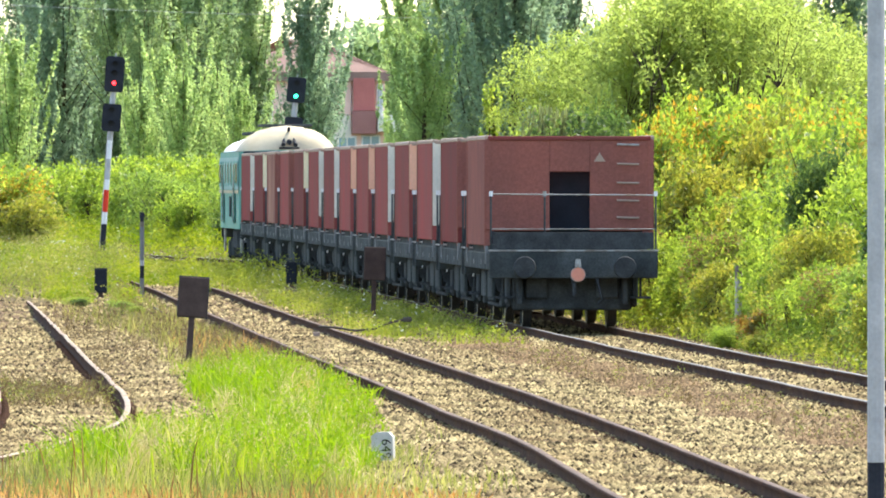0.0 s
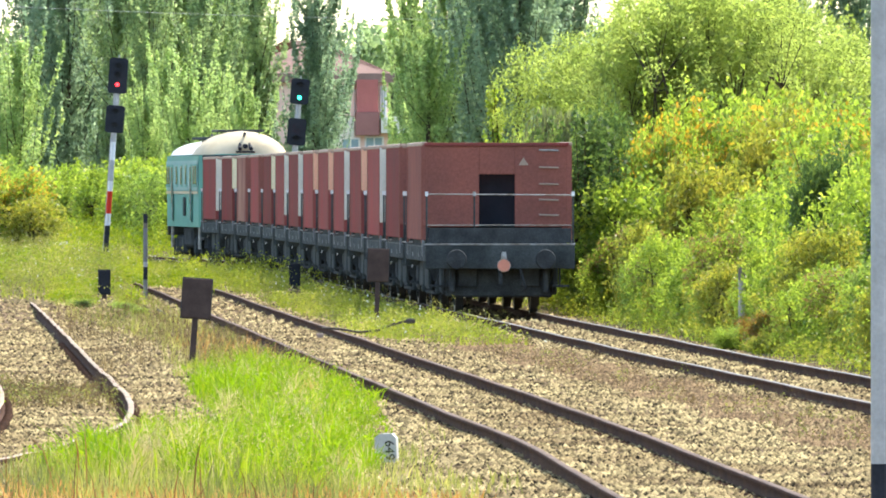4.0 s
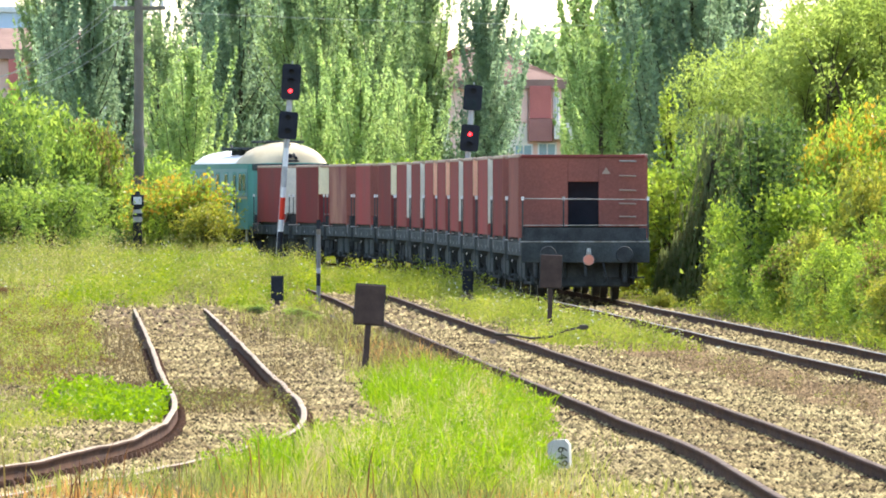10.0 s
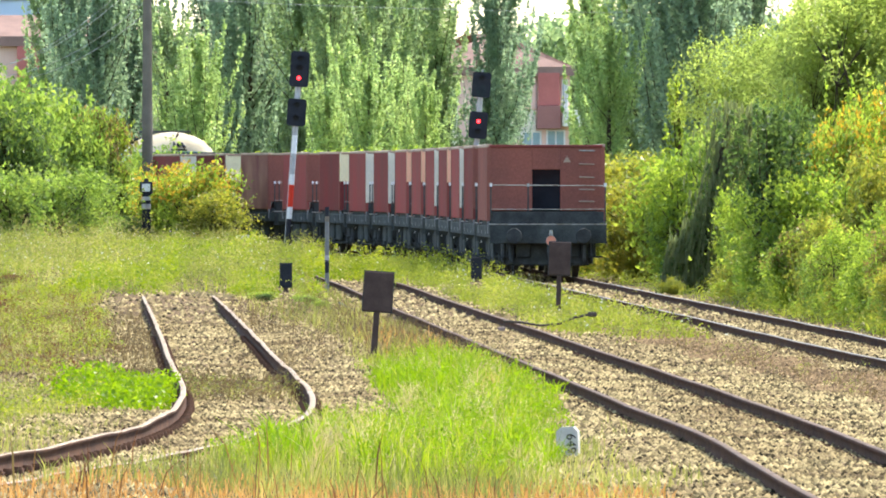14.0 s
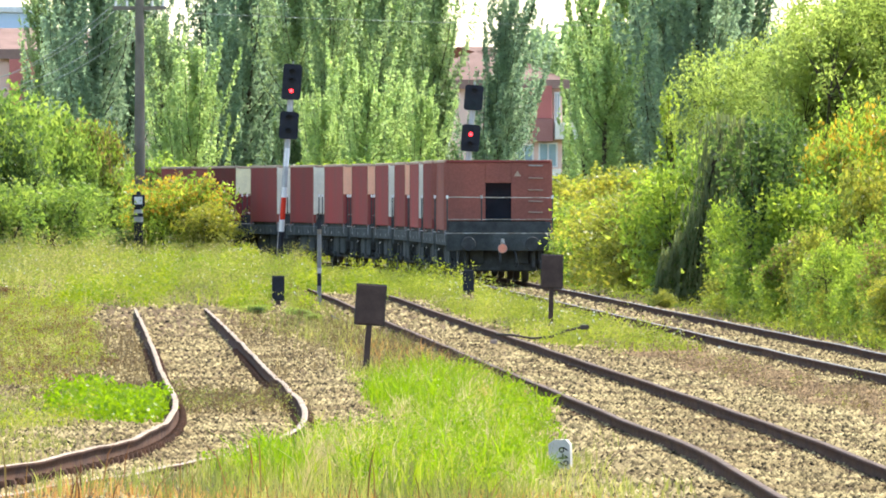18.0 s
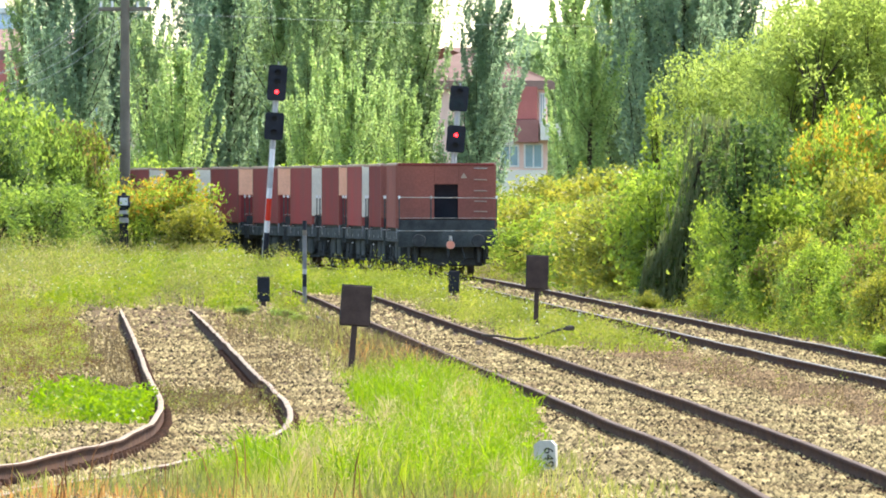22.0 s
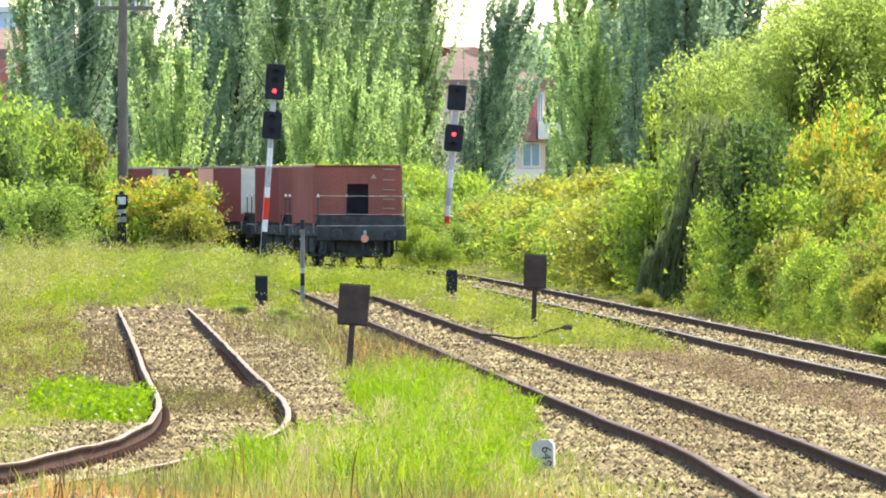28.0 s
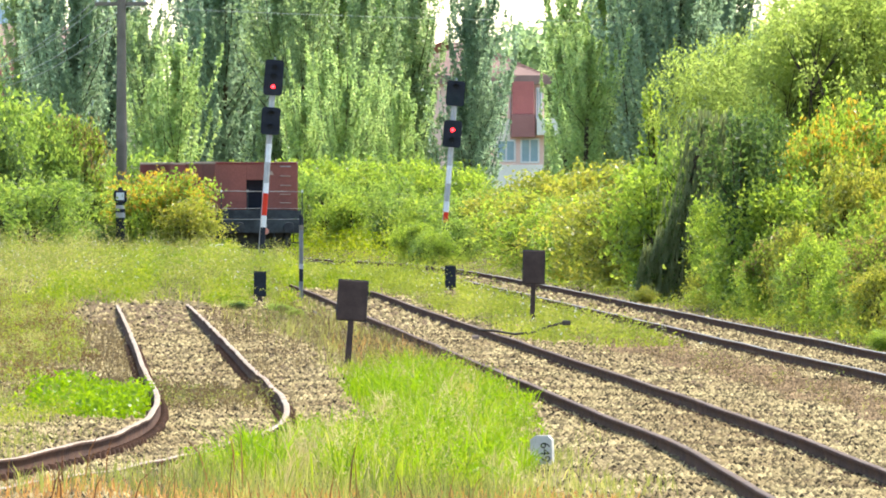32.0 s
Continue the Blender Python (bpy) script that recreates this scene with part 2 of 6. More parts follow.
# ---- building blocks ----
def mesh_from(name, verts, faces, mats, index=None, smooth=False):
    """A mesh from arrays of corners and of faces with equal numbers of corners."""
    me = bpy.data.meshes.new(name)
    faces = np.asarray(faces, dtype=np.int32)
    verts = np.asarray(verts, dtype=np.float32)
    k = faces.shape[1]
    me.vertices.add(len(verts)), me.loops.add(faces.size), me.polygons.add(len(faces))
    me.vertices.foreach_set("co", verts.ravel())
    me.loops.foreach_set("vertex_index", faces.ravel())
    me.polygons.foreach_set("loop_start", np.arange(0, faces.size, k, dtype=np.int32))
    for mt in mats if isinstance(mats, (list, tuple)) else [mats]:
        me.materials.append(mt)
    if index is not None:
        me.polygons.foreach_set("material_index", np.asarray(index, dtype=np.int32))
    if smooth:
        me.polygons.foreach_set("use_smooth", np.ones(len(faces), dtype=bool))
    me.update(calc_edges=True)
    me.validate()
    return me


def part(name, bm, mat, parent, label="", at=None):
    """One mesh object under a thing or a part, from a bmesh or a finished mesh."""
    if isinstance(bm, bmesh.types.BMesh):
        me = bpy.data.meshes.new(name)
        bm.normal_update()
        bm.to_mesh(me)
        bm.free()
    else:
        me = bm
    if mat and not me.materials:
        me.materials.append(mat)
    ob = new(name, me)
    ob.parent = parent
    if at is not None:
        ob.matrix_basis = at
    if label:
        tagged(ob, label)
    return ob


def thing(name, label, category, group="", kind="", at=None):
    ob = tagged(new(name), label, category, group, kind)
    ob.empty_display_size = 0.2
    if at is not None:
        ob.matrix_basis = at
    return ob


def box(x0, x1, y0, y1, z0, z1, bevel=0.0, bm=None):
    """A box with softened edges."""
    bm = bm or bmesh.new()
    r = bmesh.ops.create_cube(bm, size=1.0)
    bmesh.ops.scale(bm, vec=(x1 - x0, y1 - y0, z1 - z0), verts=r["verts"])
    bmesh.ops.translate(bm, vec=((x0 + x1) / 2, (y0 + y1) / 2, (z0 + z1) / 2), verts=r["verts"])
    if bevel:
        edges = list({e for v in r["verts"] for e in v.link_edges})
        bmesh.ops.bevel(bm, geom=edges, offset=bevel, segments=1, affect="EDGES")
    return bm


def rod(a, b, r0, r1=None, n=8, bm=None):
    """A round bar from a to b."""
    bm = bm or bmesh.new()
    a, b = Vector(a), Vector(b)
    r = bmesh.ops.create_cone(bm, cap_ends=True, segments=n, radius1=r0, radius2=r0 if r1 is None else r1, depth=(b - a).length)
    m = Matrix.Translation((a + b) / 2) @ (b - a).to_track_quat("Z", "Y").to_matrix().to_4x4()
    bmesh.ops.transform(bm, matrix=m, verts=r["verts"])
    return bm


def prism(outline, y0, y1, axis="y", bm=None):
    """An outline in the x-z plane, drawn out along y (or one in y-z along x)."""
    bm = bm or bmesh.new()
    put = (lambda u, w, v: (u, v, w)) if axis == "y" else (lambda u, w, v: (v, u, w))
    a = [bm.verts.new(put(u, w, y0)) for u, w in outline]
    b = [bm.verts.new(put(u, w, y1)) for u, w in outline]
    n = len(a)
    bm.faces.new(a), bm.faces.new(b[::-1])
    for i in range(n):
        bm.faces.new((a[i], b[i], b[(i + 1) % n], a[(i + 1) % n]))
    bmesh.ops.recalc_face_normals(bm, faces=bm.faces)
    return bm


def tube(points, radii, n=6):
    """Corners and faces of a bent, tapering tube."""
    points = [Vector(p) for p in points]
    verts, faces = [], []
    for i, p in enumerate(points):
        d = (points[min(i + 1, len(points) - 1)] - points[max(i - 1, 0)]).normalized()
        u = d.orthogonal().normalized()
        v = d.cross(u)
        for k in range(n):
            a = 2 * math.pi * k / n
            verts.append(p + (u * math.cos(a) + v * math.sin(a)) * radii[i])
    for i in range(len(points) - 1):
        for k in range(n):
            faces.append((i * n + k, i * n + (k + 1) % n, (i + 1) * n + (k + 1) % n, (i + 1) * n + k))
    return verts, faces


def tubes(name, runs, mat, n=6):
    """Several tubes in one mesh."""
    verts, faces = [], []
    for pts, radii in runs:
        v, f = tube(pts, radii, n)
        faces += [tuple(i + len(verts) for i in q) for q in f]
        verts += v
    return mesh_from(name, [tuple(v) for v in verts], faces, mat, smooth=True)


# ---- the lines of the tracks, as distance ahead and offset to the right ----
def line_of(rows, window, y0, y1):
    rows = np.array(rows, dtype=float)
    y = np.arange(y0, y1 + 0.5, 0.5)
    x = np.interp(y, rows[:, 0], rows[:, 1])
    k = np.ones(2 * window + 1) / (2 * window + 1)
    for _ in range(2):
        x = np.convolve(np.pad(x, window, "reflect", reflect_type="odd"), k, "valid")
    s = np.concatenate([[0], np.cumsum(np.hypot(np.diff(x), np.diff(y)))])
    return y, x, s


MAIN = line_of(((30, 11.3), (100, 8.75), (144, 7.1), (168, 6.15), (197, 5.14), (215.6, 4.5), (234, 3.85), (253, 3.2), (278, 2.35), (302, 1.45), (321, 0.76), (340, -0.08),
                (352, -0.8), (367.5, -2.14), (377, -3.2), (383, -4.08), (389, -5.0), (395.4, -6.08), (410, -8.9), (425, -12.1), (440, -15.7), (470, -23.8), (520, -38.5), (600, -66)), 12, 30, 600)
LOOP = line_of(((30, 4.6), (80, 3.75), (90, 3.55), (96, 3.4), (102, 3.22), (117, 2.88), (126, 2.58), (138, 2.2), (150, 1.75), (167, 1.18), (187, 0.49), (212, -0.37), (230, -1.0),
                (262, -2.0), (300, -3.4), (340, -5.4), (371, -7.7), (397, -10.8), (440, -19.9), (480, -31)), 16, 30, 480)
SIDING = line_of(((50, -10.9), (70, -7.9), (85, -5.75), (92, -4.85), (98, -4.1), (101, -3.75), (104, -3.42), (107, -3.12), (110, -2.88), (113, -2.7), (117, -2.53),
                  (122, -2.43), (126, -2.44), (131, -2.5), (138, -2.67), (146, -2.95), (159, -3.4), (173, -3.84), (189, -4.36), (208, -4.98), (243, -6.16), (262, -6.9)), 4, 50, 262)


STATIONS = {id(q): (float(q[0][0]), q[1].tolist()) for q in (MAIN, LOOP, SIDING)}


def offset_from(line, x, y):
    """How far a place lies to the right of a line, whose stations lie half a metre apart."""
    first, xs = STATIONS[id(line)]
    k = min(max((y - first) * 2.0, 0.0), len(xs) - 1.0)
    i = min(int(k), len(xs) - 2)
    return x - (xs[i] + (xs[i + 1] - xs[i]) * (k - i))


def wobble(x, y, size, seed=0.0):
    return noise.noise((x / size + seed, y / size - seed, seed))


def island_at(x, y):
    """How far a place lies inside the overgrown island between siding and loop line, in metres; outside it is negative."""
    left = float(np.interp(y, (96, 106, 111, 114, 118, 128, 140, 152, 168), (-2.6, -2.1, -1.7, -1.3, -0.85, -0.7, -1.0, -1.25, -1.4)))
    right = float(np.interp(y, (96, 109, 119, 130, 140, 150, 159, 168), (0.75, 0.82, 0.95, 1.05, 1.1, 1.0, 0.4, -0.3)))
    return min(x - left, right - x, (168 - y) / 8)


def gravel_at(x, y):
    """1 where the ground is ballast, 0 where it is overgrown."""
    m, b, s = (offset_from(q, x, y) for q in (MAIN, LOOP, SIDING))
    w = 0.7 * wobble(x, y, 4.0) + 0.35 * wobble(x, y, 1.2, 7.0)
    best = 0.0
    if y < 480:
        best = max(best, 1.75 - abs(m) + 0.4 * w)
    if y < 300:
        best = max(best, min(1.6 - abs(b) + 0.4 * w, (292 + 10 * w - y) / 12))
    if 60 < y < 262:
        best = max(best, min(1.9 - abs(s) + 0.7 * w + (0.5 if s > 0 else 0), (243 + 6 * w - y) / 6))
    if 60 < y < 172 and -7 < s < -1:
        best = max(best, 0.35 + 1.0 * w)
    if y < 200 and b > 0 and m < 0:
        best = max(best, (1.0 if y < 165 else (200 - y) / 35) + 0.9 * w)
    if y < 215 and b < 0 and s > 0:
        best = max(best, 0.62 + 0.9 * w - max(0, (y - 185) / 40))
    # the overgrown island between siding and loop line
    if s > 0.9 and b < -0.9 and y < 180:
        best = min(best, max(0.1, best), 0.3 * w - 1.6 * island_at(x, y) + 0.15)
    if -2.7 < m < -1.15 and 108 < y < 205:
        best = min(best, -0.3 + 0.8 * w)
    if y < 102 and b < -1.2:
        best = min(best, 0.2 * w)
    return best


def ground_at(x, y):
    """Height of the ground; the rail heads are at zero."""
    g = min(1.0, max(0.0, 0.5 + 0.8 * gravel_at(x, y))) if -30 < x < 25 and 30 < y < 500 else 0.0
    s = offset_from(SIDING, x, y)
    bed = 0.05 * min(1.0, max(0.0, abs(s) - 1.2)) if y < 250 else 0.05
    z = (bed - 0.2) * g + -0.17 * (1 - g) + 0.02 * wobble(x, y, 1.5, 3.0)
    if y < 116 and s > 0.2:
        # earth heaped against the outer rail of the siding
        z += 0.14 * min(1.0, (116 - y) / 6) * min(1.0, (s - 0.2) / 0.4) * min(1.0, max(0.0, (3.2 - s) / 1.5))
    if 92 < y < 124:
        # ballast heaped round the heaved rail of the loop line
        z += 0.075 * math.sin(math.pi * (y - 92) / 32) * max(0.0, 1 - abs(offset_from(LOOP, x, y) + 0.9) / 1.1)
    if y > 225 and s < 3.5:
        z += 0.42 * min(1, (y - 225) / 40) * min(1, (3.5 - s) / 3) * (1 - min(1, max(0, (y - 350) / 60)))
    if y > 200 and y < 330:
        m, b = offset_from(MAIN, x, y), offset_from(LOOP, x, y)
        if m < -1.6 and b > 1.4:
            z += 0.08 * min(1, (y - 200) / 40)
    m = offset_from(MAIN, x, min(max(y, 30), 600))
    if m > 2.3 and y < 480:
        z += min(0.35, 0.12 * (m - 2.3))
    return z


GRID_X, GRID_Y = np.arange(-26, 23.01, 0.5), np.arange(40, 461, 1.0)
GRID_Z = np.array([[ground_at(x, y) for x in GRID_X] for y in GRID_Y.tolist()])
GRID_G = np.array([[gravel_at(x, y) for x in GRID_X] for y in GRID_Y.tolist()])


def on_grid(table, x, y):
    """Values of a table of the ground at many places."""
    u, v = np.clip((x + 26) * 2, 0, len(GRID_X) - 1.001), np.clip(y - 40, 0, len(GRID_Y) - 1.001)
    i, j = u.astype(int), v.astype(int)
    a, b = u - i, v - j
    return (table[j, i] * (1 - a) + table[j, i + 1] * a) * (1 - b) + (table[j + 1, i] * (1 - a) + table[j + 1, i + 1] * a) * b


def build_ground():
    xs = np.concatenate([-np.geomspace(30, 4000, 14)[::-1], GRID_X, np.geomspace(26, 4000, 14)])
    ys = np.concatenate([[-3000, -800, -200, 0, 20, 30], GRID_Y, np.geomspace(470, 4500, 24)])
    nx = len(xs)
    verts, zone = [], []
    for y in ys:
        for x in xs:
            near = -26 <= x <= 23 and 40 <= y <= 460
            i, j = int(round((x + 26) * 2)), int(round(y - 40))
            verts.append((x, y, GRID_Z[j, i] if near else -0.2))
            zone.append(min(1.0, max(0.0, 0.5 + 0.9 * GRID_G[j, i])) if near else 0.0)
    i = np.arange((len(ys) - 1) * nx).reshape(-1, nx)[:, :-1].ravel()
    me = mesh_from("ground", verts, np.stack([i, i + 1, i + nx + 1, i + nx], 1), ground_material(), smooth=True)
    me.attributes.new("gravel", "FLOAT", "POINT").data.foreach_set("value", np.array(zone, dtype=np.float32))
    return tagged(new("ground", me), "grassy earth with strips of stone ballast", "ground", kind="structure")


def ground_material():
    m = bpy.data.materials.new("ground")
    m.use_nodes = True
    n, l = m.node_tree.nodes, m.node_tree.links
    p = n["Principled BSDF"]
    co = n.new("ShaderNodeTexCoord").outputs["Object"]
    at = n.new("ShaderNodeAttribute")
    at.attribute_name = "gravel"
    vor = n.new("ShaderNodeTexVoronoi")
    vor.inputs["Scale"].default_value = 16.0
    l.new(co, vor.inputs["Vector"])
    big = n.new("ShaderNodeTexNoise")
    big.inputs["Scale"].default_value, big.inputs["Detail"].default_value = 0.5, 6
    l.new(co, big.inputs["Vector"])
    st = n.new("ShaderNodeValToRGB")
    st.color_ramp.elements[0].color, st.color_ramp.elements[1].color = (0.04, 0.027, 0.015, 1), (0.24, 0.165, 0.09, 1)
    sep = n.new("ShaderNodeSeparateColor")
    l.new(vor.outputs["Color"], sep.inputs[0]), l.new(sep.outputs[0], st.inputs[0])
    so = n.new("ShaderNodeValToRGB")
    so.color_ramp.elements[0].position, so.color_ramp.elements[1].position = 0.35, 0.65
    so.color_ramp.elements[0].color, so.color_ramp.elements[1].color = (0.085, 0.065, 0.03, 1), (0.105, 0.115, 0.035, 1)
    l.new(big.outputs["Fac"], so.inputs[0])
    mx = n.new("ShaderNodeMix")
    mx.data_type = "RGBA"
    l.new(at.outputs["Fac"], mx.inputs["Factor"])
    l.new(so.outputs[0], mx.inputs["A"]), l.new(st.outputs[0], mx.inputs["B"])
    l.new(mx.outputs["Result"], p.inputs["Base Color"])
    p.inputs["Roughness"].default_value, p.inputs["Specular IOR Level"].default_value = 0.95, 0.03
    b = n.new("ShaderNodeBump")
    b.inputs["Strength"].default_value, b.inputs["Distance"].default_value = 0.6, 0.04
    l.new(vor.outputs["Distance"], b.inputs["Height"]), l.new(b.outputs[0], p.inputs["Normal"])
    return m


def build_track(line, y0, y1, head_mat, label, rough=0.0, cant=((0, 0), (1, 0))):
    """Two rails of flat-bottomed section on concrete sleepers."""
    y, x, s = line
    keep = (y >= y0) & (y <= y1)
    y, x = y[keep][::2] if y1 > 300 else y[keep], x[keep][::2] if y1 > 300 else x[keep]
    dx, dy = np.gradient(x), np.gradient(y)
    ln = np.hypot(dx, dy)
    nx, ny = dy / ln, -dx / ln
    track = thing("railway_track", label, "railway track", kind="structure")
    prof = ((-0.07, -0.172), (0.07, -0.172), (0.07, -0.16), (0.012, -0.14), (0.012, -0.045), (0.035, -0.035), (0.035, -0.006), (0.027, 0.0),
            (-0.027, 0.0), (-0.035, -0.006), (-0.035, -0.035), (-0.012, -0.045), (-0.012, -0.14), (-0.07, -0.16))
    k = len(prof)
    for side in (-0.754, 0.754):
        dip = np.array([0.012 * noise.noise((a / 9.0, side, 2.0)) + rough * noise.noise((a / 2.5, side * 3, 5.0)) for a in y])
        if side < 0:
            # one rail heaved out of level
            dip = dip + np.interp(y, [c[0] for c in cant], [c[1] for c in cant])
        verts = np.concatenate([np.stack([x + nx * (side + u), y + ny * (side + u), dip + v], 1)[:, None] for u, v in prof], 1).reshape(-1, 3)
        i = (np.arange(len(y) - 1) * k)[:, None]
        j = np.arange(k)[None]
        q = np.stack([i + j, i + (j + 1) % k, i + k + (j + 1) % k, i + k + j], -1).reshape(-1, 4)
        top = np.tile(np.isin(np.arange(k), (6, 7, 8)).astype(int), len(y) - 1)
        part("rail", mesh_from("rail", verts, q, [RAIL_STEEL, head_mat], top), None, track)
    # sleepers, sunk into the ballast; the nearer ones singly
    corners = [(a, o, z) for h, w, z in ((1.25, 0.13, -0.4), (1.22, 0.1, -0.212)) for a, o in ((-h, -w), (h, -w), (h, w), (-h, w))]
    sides = [(0, 1, 5, 4), (1, 2, 6, 5), (2, 3, 7, 6), (3, 0, 4, 7), (4, 5, 6, 7)]
    one = mesh_from("sleeper", corners, sides, SLEEPER)
    arc = np.concatenate([[0], np.cumsum(np.hypot(np.diff(x), np.diff(y)))])
    verts, faces = [], []
    for c in np.arange(0.3, arc[-1], 0.62):
        px, py = np.interp(c, arc, x), np.interp(c, arc, y)
        ux, uy = np.interp(c, arc, nx), np.interp(c, arc, ny)
        if 88 < py < 185:
            part("sleeper", one, None, track, at=pose(px, py, 0, 0, 0, math.degrees(math.atan2(uy, ux))))
            continue
        b = len(verts)
        verts += [(px + ux * a - uy * o, py + uy * a + ux * o, z) for a, o, z in corners]
        faces += [tuple(b + i for i in q) for q in sides]
    ks = np.arange(0.3, arc[-1], 0.62)
    ks = ks[np.interp(ks, arc, y) < 190]
    px, py, ux, uy = (np.interp(ks, arc, q) for q in (x, y, nx, ny))
    block = np.array([(a, o, z) for z, g in ((-0.2, 1.0), (-0.125, 0.7)) for a, o in ((-0.055 * g, -0.06 * g), (0.055 * g, -0.06 * g), (0.055 * g, 0.06 * g), (-0.055 * g, 0.06 * g))])
    cv, cf = [], []
    for off in (-0.754 - 0.085, -0.754 + 0.085, 0.754 - 0.085, 0.754 + 0.085):
        for a, b, c, d in zip(px, py, ux, uy):
            n0 = len(cv)
            cv += [(a + c * (off + u) - d * v, b + d * (off + u) + c * v, z) for u, v, z in block]
            cf += [tuple(n0 + i for i in q) for q in sides]
    tagged(part("fastening", mesh_from("fastening", cv, cf, RAIL_STEEL), None, track, "rusty rail clips on the sleepers"), kind="stuff")
    tagged(part("sleepers", mesh_from("sleepers", verts, faces, SLEEPER), None, track, "row of grey concrete sleepers"), kind="stuff")
    return track


def scatter_stones():
    """Loose ballast stones on the gravel."""
    rng = np.random.default_rng(5)
    shape = np.array([(1, 0, -0.2), (0.3, 0.9, -0.1), (-0.8, 0.5, -0.2), (-0.7, -0.6, 0), (0.4, -0.9, -0.2), (0.1, 0.1, 0.75)])
    tri = np.array([(0, 1, 5), (1, 2, 5), (2, 3, 5), (3, 4, 5), (4, 0, 5)])
    verts = []
    for y0, y1, per, r0, r1 in ((84, 112, 125, 0.015, 0.04), (112, 150, 85, 0.017, 0.042), (150, 210, 40, 0.022, 0.046), (210, 330, 9, 0.032, 0.064)):
        count = int((y1 - y0) * 17 * per)
        ys = rng.uniform(y0, y1, count)
        lo, hi = -9.0 * ys / 240 - 3.2, np.interp(ys, MAIN[0], MAIN[1]) + 1.6
        xs = rng.uniform(0, 1, count) * (hi - lo) + lo
        take = rng.uniform(0, 1, count) < (hi - lo) / 17
        xs, ys = xs[take], ys[take]
        stony = on_grid(GRID_G, xs, ys) > rng.uniform(-0.45, 0.2, len(xs))
        xs, ys = xs[stony], ys[stony]
        m = len(xs)
        r, a = rng.uniform(r0, r1, (m, 1)), rng.uniform(0, 6.28, (m, 1))
        v = shape[None] * rng.uniform(0.75, 1.2, (m, 6, 3)) * r[..., None]
        c, s = np.cos(a), np.sin(a)
        v = np.stack([v[..., 0] * c - v[..., 1] * s, v[..., 0] * s + v[..., 1] * c, v[..., 2]], -1)
        base = np.stack([xs, ys, on_grid(GRID_Z, xs, ys) + 0.3 * r[:, 0]], 1)
        verts += list(v + base[:, None])
    near = [k for k, v in enumerate(verts) if v[0, 1] < 97 and offset_from(LOOP, v[0, 0], v[0, 1]) > 0][:300]
    pool = [mesh_from("stone", (verts[k] - verts[k].mean(0)), tri, STONE_LOOSE) for k in near[:6]]
    for i, k in enumerate(near):
        part("stone", pool[i % 6], None, ground_sheet, at=Matrix.Translation(verts[k].mean(0)))
    chosen = set(near)
    verts = [v for k, v in enumerate(verts) if k not in chosen]
    faces = [tri + 6 * k for k in range(len(verts))]
    # brown clods of earth along the near side of the main line
    ys = rng.uniform(106, 210, 26000)
    xs = np.interp(ys, MAIN[0], MAIN[1]) + rng.uniform(-2.8, -1.1, len(ys))
    bare = on_grid(GRID_G, xs, ys) < rng.uniform(-0.3, 0.25, len(xs))
    xs, ys = xs[bare], ys[bare]
    r = rng.uniform(0.02, 0.05, (len(xs), 1, 1))
    clods = shape[None] * rng.uniform(0.6, 1.3, (len(xs), 6, 3)) * r + np.stack([xs, ys, on_grid(GRID_Z, xs, ys) + 0.2 * r[:, 0, 0]], 1)[:, None]
    me = mesh_from("earth_clods", clods.reshape(-1, 3), (tri[None] + 6 * np.arange(len(xs))[:, None, None]).reshape(-1, 3), CLOD)
    tagged(new("earth_clods", me), "bare brown earth clods between the lines", "earth", kind="stuff")
    me = mesh_from("ballast", np.concatenate(verts), np.concatenate(faces), STONE)
    tagged(new("ballast", me), "loose grey-brown crushed stone ballast", "ballast", kind="stuff")


def blades(name, label, spots, mat, height, width, seed, lean=0.7):
    """Grass blades or stalks at given places, each a bent strip; one object."""
    rng = np.random.default_rng(seed)
    p = np.array(spots)
    n = len(p)
    h = (height[0] + (height[1] - height[0]) * rng.uniform(0, 1, n) ** 1.5) * (p[:, 3] if p.shape[1] > 3 else 1)
    w = rng.uniform(*width, n)
    a, b = rng.uniform(0, 2 * np.pi, n), rng.uniform(0, 2 * np.pi, n)
    side = np.stack([np.cos(a), np.sin(a) * 0.5, np.zeros(n)], 1) * w[:, None] * 0.5
    out = np.stack([np.cos(b), np.sin(b), np.zeros(n)], 1) * (h * rng.uniform(0.05, lean, n))[:, None]
    up = np.stack([np.zeros(n), np.zeros(n), h], 1)
    q = p[:, :3]
    v = np.stack([q - side, q + side, q + out * 0.35 + up * 0.6 + side * 0.8, q + out * 0.35 + up * 0.6 - side * 0.8, q + out + up * 0.95], 1).reshape(-1, 3)
    i = (np.arange(n) * 5)[:, None]
    f = np.concatenate([i + (0, 1, 2), i + (0, 2, 3), i + (3, 2, 4)], 0)
    return tagged(new(name, mesh_from(name, v, f, mat)), label, "grass", kind="stuff")


